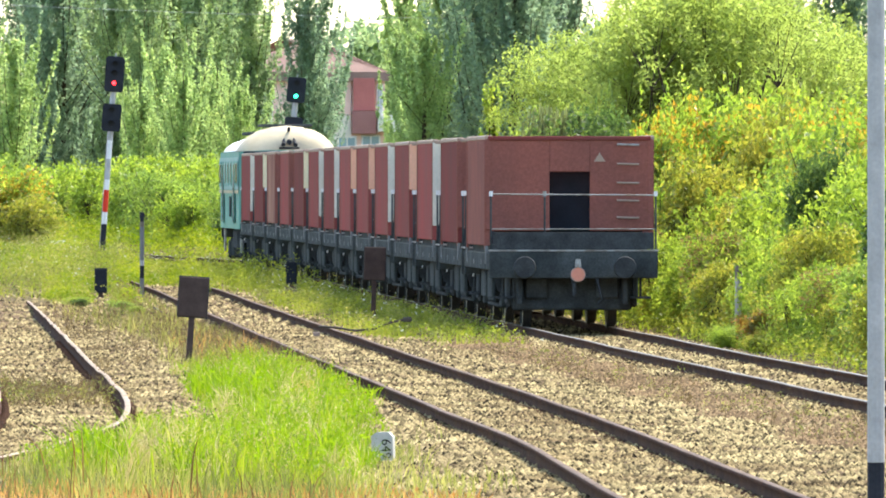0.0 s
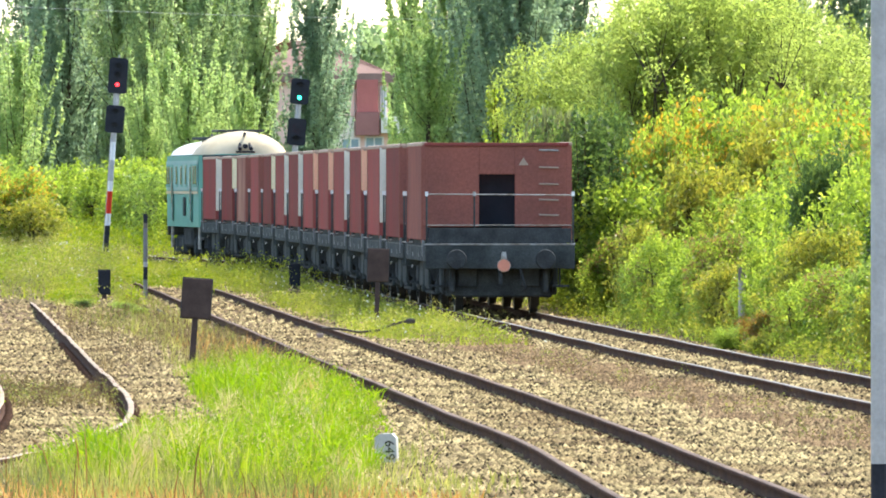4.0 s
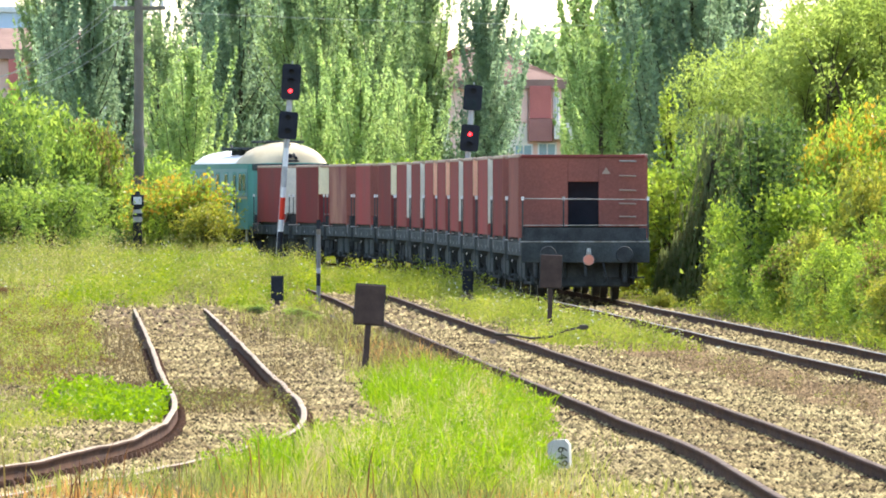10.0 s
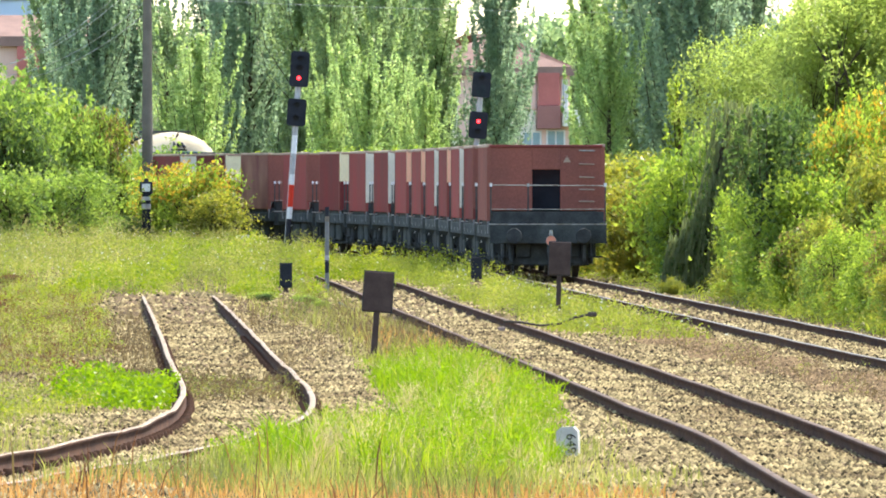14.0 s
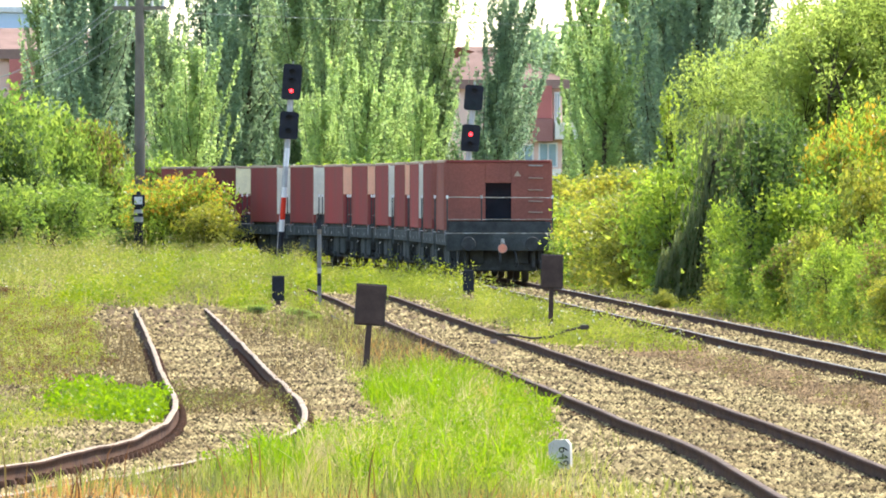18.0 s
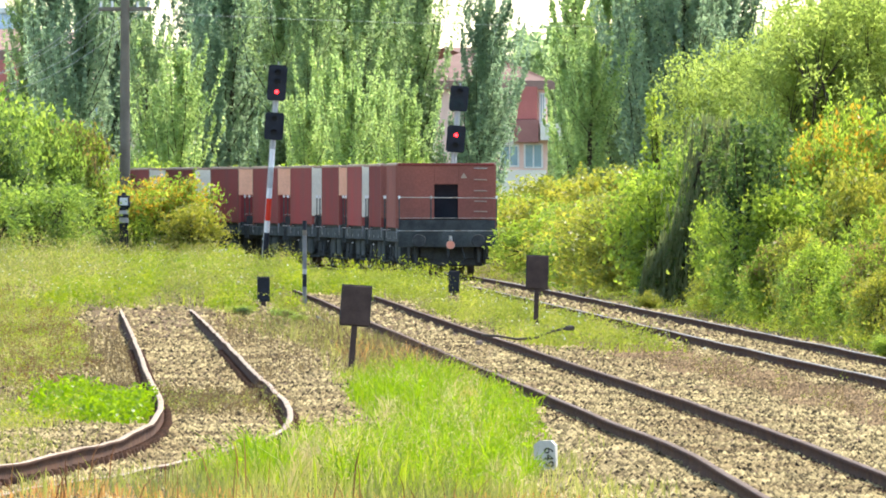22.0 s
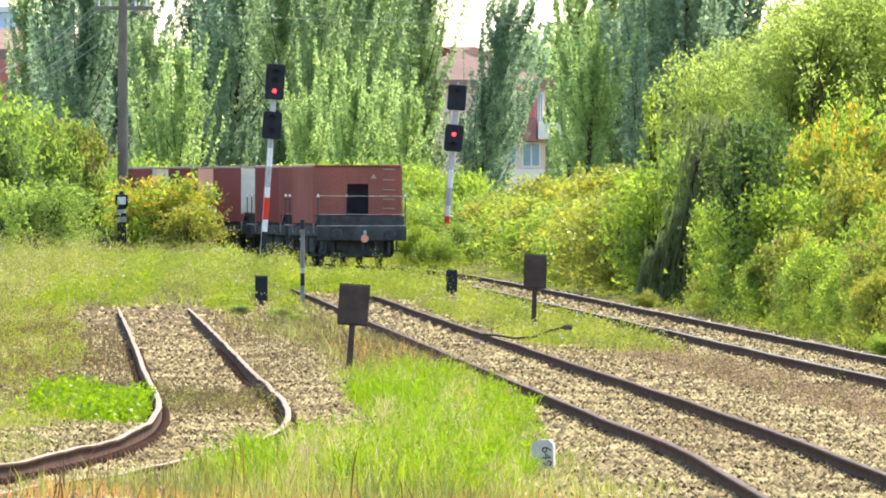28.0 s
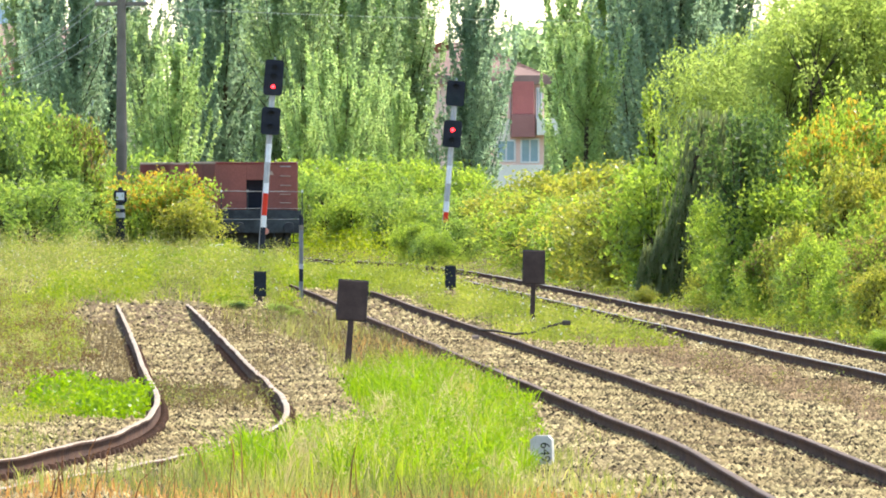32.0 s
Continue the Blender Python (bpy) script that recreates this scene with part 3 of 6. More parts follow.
def weeds(name, label, spots, mat, height, leaf, seed, per=20, spread=0.16):
    """Leafy weeds: small leaves up a leaning stem at each place; one object."""
    rng = np.random.default_rng(seed)
    p = np.array(spots)
    n = len(p)
    h = rng.uniform(*height, n) * p[:, 3]
    a, b = rng.uniform(0, 6.28, n), rng.uniform(0, 0.5, n) * h
    u = rng.uniform(0.02, 1.0, (n, per)) ** 0.8
    c = np.stack([p[:, 0, None] + (np.cos(a) * b)[:, None] * u, p[:, 1, None] + (np.sin(a) * b)[:, None] * u, p[:, 2, None] + h[:, None] * u], -1)
    c = c + rng.normal(0, 1, c.shape) * (spread * (1.15 - 0.75 * u))[..., None] * (1, 1, 0.35)
    c[..., 2] = np.maximum(c[..., 2], p[:, 2, None])
    return tagged(new(name, leaves(name, c.reshape(-1, 3), leaf, mat, seed + 1)), label, "weeds", kind="stuff")


def leaves(name, centres, size, mat, seed, flat=0.3, small=False):
    """A mesh of leaf-shaped four-corner pieces round the given centres."""
    rng = np.random.default_rng(seed)
    c = np.asarray(centres)
    n = len(c)
    u = rng.normal(size=(n, 3))
    u /= np.linalg.norm(u, axis=1)[:, None]
    w = rng.normal(size=(n, 3))
    w[:, 2] *= flat
    v = np.cross(u, w)
    v /= np.linalg.norm(v, axis=1)[:, None] + 1e-9
    s = rng.uniform(size[0], size[1], n)[:, None]
    nrm = np.cross(u, v) * s * 0.18
    if small:
        return mesh_from(name, np.stack([c - u * s, c + v * s * 0.95 + nrm, c + u * s], 1).reshape(-1, 3), np.arange(3 * n).reshape(-1, 3), mat)
    q = np.stack([c - u * s, c + v * s * 0.55 + nrm, c + u * s, c - v * s * 0.55 + nrm], 1).reshape(-1, 3)
    return mesh_from(name, q, np.arange(4 * n).reshape(-1, 4), mat)


def cluster_points(rng, centres, radii, per, tall=0.85):
    c = np.repeat(centres, per, 0)
    r = np.repeat(radii, per)[:, None]
    return c + rng.normal(0, 0.52, c.shape) * r * (1, 1, tall)


def poplar_meshes(seed, height, radius, mat, dense=1.0, leaf=(0.075, 0.135), per=190, taper=0.75, wide=1.0):
    """Columnar poplar: steep limbs along one stem down to the ground, each a plume of leaves with open gaps beside it."""
    rng = np.random.default_rng(seed)
    runs = [([(0, 0, -0.3), (0.1, 0, height * 0.5), (0, 0.1, height * 0.95)], [0.16, 0.1, 0.02])]
    count = int(84 * dense)
    points = []
    for k in range(count):
        t = 0.02 + 0.86 * (k + rng.uniform(0, 1)) / count
        fill = min(1.0, 1.75 * (1 - t) ** taper) * (0.75 + 0.25 * min(1, t * 5))
        reach = radius * fill * rng.uniform(0.35, 1.25) * (1 + 0.22 * math.sin(9 * t + seed))
        a = rng.uniform(0, 6.28)
        out = Vector((math.cos(a), math.sin(a), 0))
        root = Vector((0, 0, height * t * 0.95))
        rise = (0.9 + reach * rng.uniform(1.2, 2.6)) * (0.5 + 0.5 * fill)
        tip = root + out * reach + Vector((0, 0, rise))
        tip.z = min(tip.z, height * rng.uniform(0.93, 1.02))
        mid = root.lerp(tip, 0.5) + out * 0.16 * reach - Vector((0, 0, 0.1 * rise))
        if k % 2 == 0:
            runs.append(([root, mid, tip], [0.035, 0.02, 0.008]))
        n = int(per * rng.uniform(0.6, 1.3) * (0.45 + 0.55 * fill))
        f = rng.uniform(0.12, 1.08, n)
        girth = 1.3 * wide * rng.uniform(0.24, 0.46) * (0.45 + 0.55 * fill) * np.clip(f - 0.05, 0, 1) ** 0.4 * np.clip(1.12 - f, 0, 1) ** 0.75
        g = np.clip(f, 0, 1)[:, None]
        line = np.where(g < 0.5, np.array(root) + (np.array(mid) - np.array(root)) * g * 2, np.array(mid) + (np.array(tip) - np.array(mid)) * (g * 2 - 1))
        b = rng.uniform(0, 6.28, n)
        q = girth * np.sqrt(rng.uniform(0, 1, n))
        points.append(line + np.stack([np.cos(b) * q, np.sin(b) * q, rng.normal(0, 0.1, n) + np.maximum(f - 1, 0) * rise], 1))
    n = int(per * 10 * dense)
    z = height * rng.uniform(0.0, 0.93, n)
    points.append(np.stack([rng.normal(0, 0.28 * radius, n) * (1.1 - z / height), rng.normal(0, 0.28 * radius, n) * (1.1 - z / height), z], 1))
    pts = np.concatenate(points)
    pts = pts[pts[:, 2] > -0.1]
    return tubes("trunk", runs[:1], BARK, 6), leaves("crown", pts, leaf, mat, seed + 1, small=True), None, tubes("branching", runs[1:], BARK, 4)


def draped_meshes(seed, height, half):
    """A leaning dead stem under a curtain of hanging vines that widens to the ground."""
    rng = np.random.default_rng(seed)
    n, m = 7000, 1800
    u = np.concatenate([rng.uniform(-1, 1, n - m), rng.normal(0, 0.3, m)])
    top = height * np.clip(0.62 + 0.5 * u - 0.2 * np.maximum(0, u - 0.6), 0.25, 1.0)
    top[n - m:] = height
    z = top * rng.uniform(0, 1, n)
    lean = 0.75 * half * (z / height) ** 1.3
    x = u * half * (1.0 - 0.4 * z / height) + lean + 0.05 * np.sin(23 * u)
    y = rng.uniform(-1, 1, n) * half * 0.8 * np.sqrt(np.maximum(0.05, 1 - u * u)) * (1 - 0.5 * z / height)
    h, w = rng.uniform(0.1, 0.34, n), rng.uniform(0.012, 0.034, n)
    a = rng.uniform(-0.9, 0.9, n)
    side = np.stack([np.cos(a) * w, np.sin(a) * w, np.zeros(n)], 1)
    p = np.stack([x, y, np.maximum(z, 0.02)], 1)
    up = np.stack([0.06 * h, rng.normal(0, 0.03, n), h], 1)
    v = np.stack([p, p + up * 0.6 + side, p + up, p + up * 0.6 - side], 1).reshape(-1, 3)
    stem = [([(0, 0, -0.3), (0.25 * half, 0, height * 0.5), (0.75 * half, 0, height * 0.97)], [0.16, 0.12, 0.05])]
    return tubes("trunk", stem, BARK, 7), mesh_from("crown", v, np.arange(4 * n).reshape(-1, 4), VINE), leaves("coloured_crown", p[::3] + rng.normal(0, 0.1, p[::3].shape), (0.03, 0.065), BUSH_DARK, seed + 1, small=True), None


def bush_meshes(seed, height, radius, mat, accent=None, dense=1.0, leaf=(0.05, 0.1), droop=0.0, base=0.12, per=46, tuft=(0.22, 0.5), share=0.3):
    """A shrub or round tree: stems fanning out from the ground, tufts of leaves in lobes with gaps between."""
    rng = np.random.default_rng(seed)
    lobes = [(rng.uniform(-0.55, 0.55) * radius, rng.uniform(-0.55, 0.55) * radius, height * rng.uniform(0.35, 0.8), rng.uniform(0.35, 0.6)) for _ in range(9)]
    lobes.append((0.1 * radius, 0, height * 0.82, 0.35))
    centres, radii, runs = [], [], []
    for x, y, z, s in lobes:
        runs.append(([(x * 0.12, y * 0.12, -0.3), (x * 0.45, y * 0.45, z * 0.5), (x, y, z)], [0.05 + 0.02 * height, 0.03 + 0.008 * height, 0.012]))
        k = int(26 * dense * (0.6 + s))
        d = rng.normal(size=(k, 3))
        d /= np.linalg.norm(d, axis=1)[:, None]
        rr = radius * s * rng.uniform(0.4, 1.2, k)
        for (a, b, c), q in zip(d, rr):
            zz = z + c * min(q * 0.9, height - z + 0.05 * height) if c > 0 else z + c * z * (1 - base)
            centres.append((x + a * q, y + b * q, zz - droop * q * rng.uniform(0, 1)))
            radii.append(rng.uniform(*tuft))
            if rng.uniform() < 0.25:
                runs.append(([(x, y, z * 0.8), (x + a * q * 0.5, y + b * q * 0.5, (z * 0.8 + zz) / 2), centres[-1]], [0.02, 0.014, 0.005]))
    c = np.array(centres)
    pts = cluster_points(rng, c, np.array(radii), per)
    # upright leafy shoots that break the outline
    up = c[rng.uniform(0, 1, len(c)) < 0.3]
    reach = rng.uniform(0.25, 0.8, len(up)) * min(1.3, height / 3.0)
    lean = rng.normal(0, 0.22, (len(up), 2))
    f = rng.uniform(0, 1, (len(up), 2 * per // 3))
    shoot = np.stack([up[:, 0, None] + lean[:, 0, None] * f * reach[:, None], up[:, 1, None] + lean[:, 1, None] * f * reach[:, None], up[:, 2, None] + f * reach[:, None]], -1)
    shoot = shoot + rng.normal(0, 1, shoot.shape) * (0.075 * (1.2 - f))[..., None]
    pts = np.concatenate([pts, shoot.reshape(-1, 3)])
    pts = pts[pts[:, 2] > -0.25]
    crown = leaves("crown", pts, leaf, mat, seed + 1, small=True)
    tips = None
    if accent:
        top = c[(c[:, 2] > height * (0.75 if share < 0.4 else 0.5)) & (rng.uniform(0, 1, len(c)) < share)]
        tp = cluster_points(rng, top + (0, 0, 0.1), np.full(len(top), 0.3), 22)
        tips = leaves("tips", tp, leaf, accent, seed + 2)
    stem = [([(0, 0, -0.3), (0.05 * radius, 0.02, height * 0.35), (0.1 * radius, 0, height * 0.75)], [0.06 + 0.02 * height, 0.04 + 0.01 * height, 0.015])]
    return tubes("trunk", stem, BARK, 6), crown, tips, tubes("branching", runs, BARK, 4)


def plant(name, label, category, group, meshes, x, y, turn=0.0, size=1.0, tall=1.0):
    """A tree or shrub of trunk and crown."""
    near = -26 <= x <= 23 and y <= 460
    ob = thing(name, label, category, group, at=pose(x, y, (ground_at(x, y) if near else -0.2), 0, 0, turn))
    for nm, me in zip(("trunk", "crown", "coloured_crown", "branching"), meshes):
        if me:
            p = part(nm, me, None, ob)
            p.scale = (size, size, size * tall)
            if nm == "branching":
                tagged(p, kind="stuff")
    return ob


def beside(bearing, y):
    """Offset to the right of a place y metres ahead, at a bearing in milliradians."""
    return y * bearing / 1000.0


# ---- ground and tracks ----
ground_sheet = build_ground()
build_track(MAIN, 40, 580, RAIL_HEAD, "main railway line with rusty-sided polished rails on ballast")
build_track(LOOP, 40, 470, RAIL_BROWN, "loop line with brown rails on stone ballast", cant=((88, 0), (94, 0.005), (99, 0.03), (105, 0.06), (111, 0.06), (118, 0.03), (126, -0.005), (135, 0)))
build_track(SIDING, 60, 255, RAIL_DULL, "rusty kinked siding ending in tall grass", 0.03)
scatter_stones()


# ---- the train ----
PITCH, BOX_HALF, FLOOR_HALF = 9.6, 3.1, 4.32


def railing(parent, y, half, posts):
    """Hand railing of one platform: two bars and posts."""
    r = part("railing", rod((-half, y, 2.33), (half, y, 2.31), 0.012), PALE_STEEL, parent, "pale steel hand railing")
    part("middle_bar", rod((-half, y, 1.72), (half, y, 1.72), 0.009), PALE_STEEL, r)
    for x in posts:
        part("post", rod((x, y, 1.3), (x, y, 2.34), 0.018), FRAME_GREY, r)
        part("knob", rod((x, y, 2.29), (x, y, 2.38), 0.032), WHITE if abs(x) > 1.3 else PALE_STEEL, r)


def wheelset(parent, y):
    ax = part("wheelset", rod((-1.0, 0, 0), (1.0, 0, 0), 0.075, n=10), FRAME_DARK, parent, at=pose(0, y, 0.46))
    for x in (-0.754, 0.754):
        bm = rod((x - 0.065, 0, 0), (x + 0.065, 0, 0), 0.46, n=28)
        part("tyre", bm, TYRE, ax)
        inner = -1 if x > 0 else 1
        part("flange", rod((x + inner * 0.06, 0, 0), (x + inner * 0.09, 0, 0), 0.49, n=28), TYRE, ax)
        for k in range(4):
            a = k * math.pi / 2
            bx = x - inner * 0.07
            part("wheel_rib", rod((bx, 0.1 * math.cos(a), 0.1 * math.sin(a)), (bx, 0.4 * math.cos(a), 0.4 * math.sin(a)), 0.03, n=5), FRAME_DARK, ax)
    return ax


def build_wagon(body_mat, end_style):
    """Two-axle hopper wagon: high box on a dark frame, a platform with railing at each end."""
    w = thing("hopper_wagon", "", "wagon", "wagons of the train")
    hb = BOX_HALF
    # box: sides, ends, top edge
    for sx in (-1, 1):
        bm = box(sx * 1.435 - 0.04, sx * 1.435 + 0.04, -hb, hb, 1.42, 3.30, 0.012)
        side = part("side_wall", bm, body_mat, w)
        for y in (-hb + 0.1, hb - 0.1):
            part("rib", box(sx * 1.475 - 0.015, sx * 1.475 + 0.015, y - 0.09, y + 0.09, 1.36, 3.27, 0.006), RED_END, side)
        part("top_edge", box(sx * 1.425 - 0.06, sx * 1.425 + 0.07, -hb - 0.03, hb + 0.03, 3.27, 3.36, 0.02), TAN, side, "faded tan top edge")
        part("sole_bar", box(sx * 1.4 - 0.06, sx * 1.4 + 0.06, -FLOOR_HALF + 0.12, FLOOR_HALF - 0.12, 1.0, 1.3, 0.015), FRAME_GREY, w, "dark grey steel sole bar")
        part("lower_panel", box(sx * 1.33 - 0.04, sx * 1.33 + 0.04, -hb, hb, 1.28, 1.45, 0.01), FRAME_GREY, w)
        for y in (-hb - 0.05, hb + 0.05):
            part("stanchion", box(sx * 1.46 - 0.025, sx * 1.46 + 0.025, y - 0.05, y + 0.05, 1.1, 1.42, 0.01), STEP_GREY, w, "pale short stanchion")
    for sy in (-1, 1):
        y = sy * hb
        look_mat = RED_END
        if end_style == "window" or sy > 0:
            # end wall round an opening; its inner shade is painted on a plate behind
            e = part("end_wall", box(-1.40, -0.35, y - 0.04, y + 0.04, 1.68, 3.30, 0.01), look_mat, w)
            part("panel", box(0.36, 1.40, y - 0.04, y + 0.04, 1.68, 3.30, 0.01), look_mat, e)
            part("lintel", box(-0.35, 0.36, y - 0.04, y + 0.04, 2.72, 3.30, 0.01), look_mat, e)
            part("recess_shade", box(-0.40, 0.41, y - sy * 0.45 - 0.02, y - sy * 0.45 + 0.02, 1.62, 2.8, 0.0), HOLE_SHADE, e, "near-black plate painted as the shade inside the hopper end")
        elif end_style == "grey":
            e = part("end_wall", box(-1.40, 1.40, y - 0.04, y + 0.04, 1.74, 3.30, 0.01), GREY_END, w, "grey end wall")
            for x in (-0.95, -0.3, 0.3, 0.95):
                part("strut", box(x - 0.05, x + 0.05, y - 0.09, y - 0.04, 1.4, 2.3, 0.01), GREY_END, e)
        elif end_style in ("peach", "cream"):
            mt = PEACH_END if end_style == "peach" else YELLOW_END
            e = part("end_wall", box(-1.40, 1.40, y - 0.04, y + 0.04, 2.38, 3.30, 0.01), mt, w, "faded pale end wall")
            part("lower_wall", box(-1.40, 1.40, y - 0.02 + 0.1, y + 0.02 + 0.1, 1.45, 2.4, 0.0), RED_DARK, e)
        else:
            e = part("end_wall", box(-1.40, 1.40, y - 0.04, y + 0.04, 1.68, 3.30, 0.01), look_mat, w)
        part("top_rail", box(-1.43, 1.43, y - 0.07, y + 0.07, 3.27, 3.345, 0.015), RED if end_style == "window" else TAN, e)
        # corner posts
        hue = {"grey": GREY_END, "peach": PEACH_END, "cream": YELLOW_END}.get(end_style, RED_END) if sy < 0 else RED_END
        for x in (-1.425, 1.425):
            part("corner_post", box(x - 0.05, x + 0.05, y - 0.05, y + 0.05, 2.38 if hue in (PEACH_END, YELLOW_END) else 1.7, 3.3, 0.012), hue, e)
        # dark space under the end wall and the platform
        part("hopper_slope", prism(((y - sy * 0.1, 1.70), (y - sy * 0.25, 1.70), (y - sy * 1.2, 1.15), (y - sy * 1.0, 1.12)), -1.3, 1.3, "x"), FRAME_DARK, w)
        yp = sy * FLOOR_HALF
        part("platform", box(-1.43, 1.43, min(sy * (hb + 0.08), yp), max(sy * (hb + 0.08), yp), 1.24, 1.31, 0.01), FRAME_GREY, w)
        bb = part("buffer_beam", box(-1.47, 1.47, yp - 0.06, yp + 0.06, 0.86, 1.34, 0.015), FRAME_GREY, w, "dark grey buffer beam")
        part("edge_strip", box(-1.48, 1.48, yp - 0.075, yp + 0.075, 1.33, 1.36, 0.006), PALE_STEEL, bb)
        part("dash_plate", box(-1.40, 1.40, yp - 0.02, yp + 0.02, 1.37, 1.66, 0.006), FRAME_DARK, bb)
        for x in (-0.875, 0.875):
            bf = part("buffer", rod((x, yp, 1.05), (x, yp + sy * 0.42, 1.05), 0.11, n=14), FRAME_DARK, w)
            part("buffer_head", rod((x, yp + sy * 0.42, 1.05), (x, yp + sy * 0.48, 1.05), 0.2, 0.185, n=20), FRAME_DARK, bf)
        cp = part("coupling", rod((0, yp, 0.9), (0, yp + sy * 0.22, 0.78), 0.045), FRAME_DARK, w)
        part("hook", rod((0, yp + sy * 0.22, 0.78), (0, yp + sy * 0.24, 0.56), 0.035), FRAME_DARK, cp)
        part("brake_hose", tubes("brake_hose", [([(0.4, yp, 0.88), (0.45, yp + sy * 0.15, 0.65), (0.5, yp + sy * 0.18, 0.48), (0.42, yp + sy * 0.1, 0.42)], [0.025] * 4)], FRAME_DARK), None, w)
        for x in (-1.2, 1.2):
            part("step", box(x - 0.18, x + 0.18, sy * (FLOOR_HALF - 0.45) - 0.12, sy * (FLOOR_HALF - 0.45) + 0.12, 0.5, 0.54, 0.005), FRAME_DARK, w)
            part("step_hanger", rod((x, sy * (FLOOR_HALF - 0.45), 0.52), (x, sy * (FLOOR_HALF - 0.45), 1.05), 0.02), FRAME_DARK, w)
        railing(w, sy * (FLOOR_HALF - 0.06), 1.44, (-1.44, -0.5, 1.44) if sy < 0 else (-1.44, 0.5, 1.44))
    # discharge chutes, brake gear and axle guards under the frame
    for y0, y1 in ((-2.0, -0.1), (0.1, 2.0)):
        ch = part("discharge_chute", prism(((-1.34, 1.3), (1.34, 1.3), (1.2, 0.62), (0.8, 0.32), (-0.8, 0.32), (-1.2, 0.62)), y0, y1), FRAME_DARK, w)
        for sx in (-1, 1):
            part("chute_flap", box(sx * 1.26 - 0.03, sx * 1.26 + 0.03, y0 + 0.15, y1 - 0.15, 0.5, 0.95, 0.01), FRAME_GREY, ch)
    for sx in (-1, 1):
        part("brake_rigging", box(sx * 0.62 - 0.2, sx * 0.62 + 0.2, -3.9, -2.0, 0.5, 1.0, 0.03), FRAME_DARK, w)
        part("brake_rigging", box(sx * 0.62 - 0.2, sx * 0.62 + 0.2, 2.0, 3.9, 0.5, 1.0, 0.03), FRAME_DARK, w)
        part("tie_bar", rod((sx * 1.1, -2.6, 0.36), (sx * 1.1, 2.6, 0.36), 0.04, n=6), FRAME_DARK, w)
    for sx in (-1, 1):
        part("frame_beam", box(sx * 0.92 - 0.05, sx * 0.92 + 0.05, -4.1, 4.1, 0.4, 1.04, 0.02), FRAME_DARK, w)
    for y in (-3.75, 3.75):
        part("brake_beam", box(-1.05, 1.05, y - 0.06, y + 0.06, 0.3, 0.95, 0.04), FRAME_DARK, w)
    part("air_tank", rod((-0.9, 2.05, 0.72), (-0.9, 3.7, 0.72), 0.2, n=14), FRAME_DARK, w)
    part("brake_cylinder", rod((0.5, -2.2, 0.8), (0.5, -2.75, 0.8), 0.17, n=12), FRAME_DARK, w)
    # small pale plates added for the white marks and the glints along the frame
    for y in (-2.2, 0.3, 2.4):
        part("mark_glint_plate", box(-1.475, -1.465, y + 0.5, y + 0.66, 1.08, 1.17, 0.0), STEP_GREY, w, "pale plate for side marks and underframe glints")
    # white rod added as a painted glint of the running gear
    part("glint_rod", rod((-1.49, 0.6, 0.9), (-1.49, 0.78, 0.86), 0.014, n=6), WHITE, w, "white rod standing for a glint on the underframe")
    part("brake_lever", rod((-1.2, -1.1, 0.45), (-1.2, 1.1, 0.5), 0.035), FRAME_GREY, w)
    for y in (-2.8, 2.8):
        for x in (-1.08, 1.08):
            part("side_frame", box(x - 0.05, x + 0.05, y - 1.0, y + 1.0, 0.36, 1.0, 0.06), FRAME_DARK, w)
            g = part("axle_guard", prism(((y - 0.45, 1.02), (y + 0.45, 1.02), (y + 0.16, 0.3), (y - 0.16, 0.3)), x - 0.02, x + 0.02, "x"), FRAME_DARK, w)
            part("axle_box", box(x - 0.12, x + 0.12, y - 0.15, y + 0.15, 0.34, 0.6, 0.03), FRAME_GREY, g)
            part("leaf_spring", tubes("leaf_spring", [([(x, y - 0.62, 0.9), (x, y - 0.3, 0.75), (x, y, 0.68), (x, y + 0.3, 0.75), (x, y + 0.62, 0.9)], [0.03, 0.045, 0.06, 0.045, 0.03])], FRAME_DARK), None, g)
        wheelset(w, y)
    # climbing rungs and warning triangle on the rear end
    for i, z in enumerate((3.2, 2.86, 2.53, 2.22, 1.92)):
        part("rung", rod((0.83, -hb - 0.12, z), (1.22, -hb - 0.12, z - 0.01), 0.018, n=6), PALE_STEEL if i == 0 else TAN, w)
    part("warning_triangle", prism(((0.43, 2.9), (0.63, 2.9), (0.53, 3.06)), -hb - 0.055, -hb - 0.045), TAN, w, "pale yellow warning triangle")
    return w


LABELS = {"window": "brown-red hopper wagon with dark end opening and tail disc", "red": "brown-red hopper wagon with railed end platforms",
          "grey": "red hopper wagon with a grey end wall", "peach": "red hopper wagon with a faded orange end wall", "cream": "red hopper wagon with a cream end wall"}
STYLES = ("window", "red", "grey", "peach", "grey", "peach", "peach", "grey", "grey", "cream", "red", "red", "cream", "grey")
wagons, made_of = [], {}
for i, style in enumerate(STYLES):
    key = (style, i == 11)
    if key not in made_of:
        made_of[key] = build_wagon(RUSTY if i == 11 else RED_END if style == "window" else RED, style)
        ob = made_of[key]
    else:
        ob = copy_thing(made_of[key], pose(0, 0, 0))
    tagged(ob, "hopper wagon with worn pinkish side paint over red" if i == 11 else LABELS[style])
    wagons.append(ob)

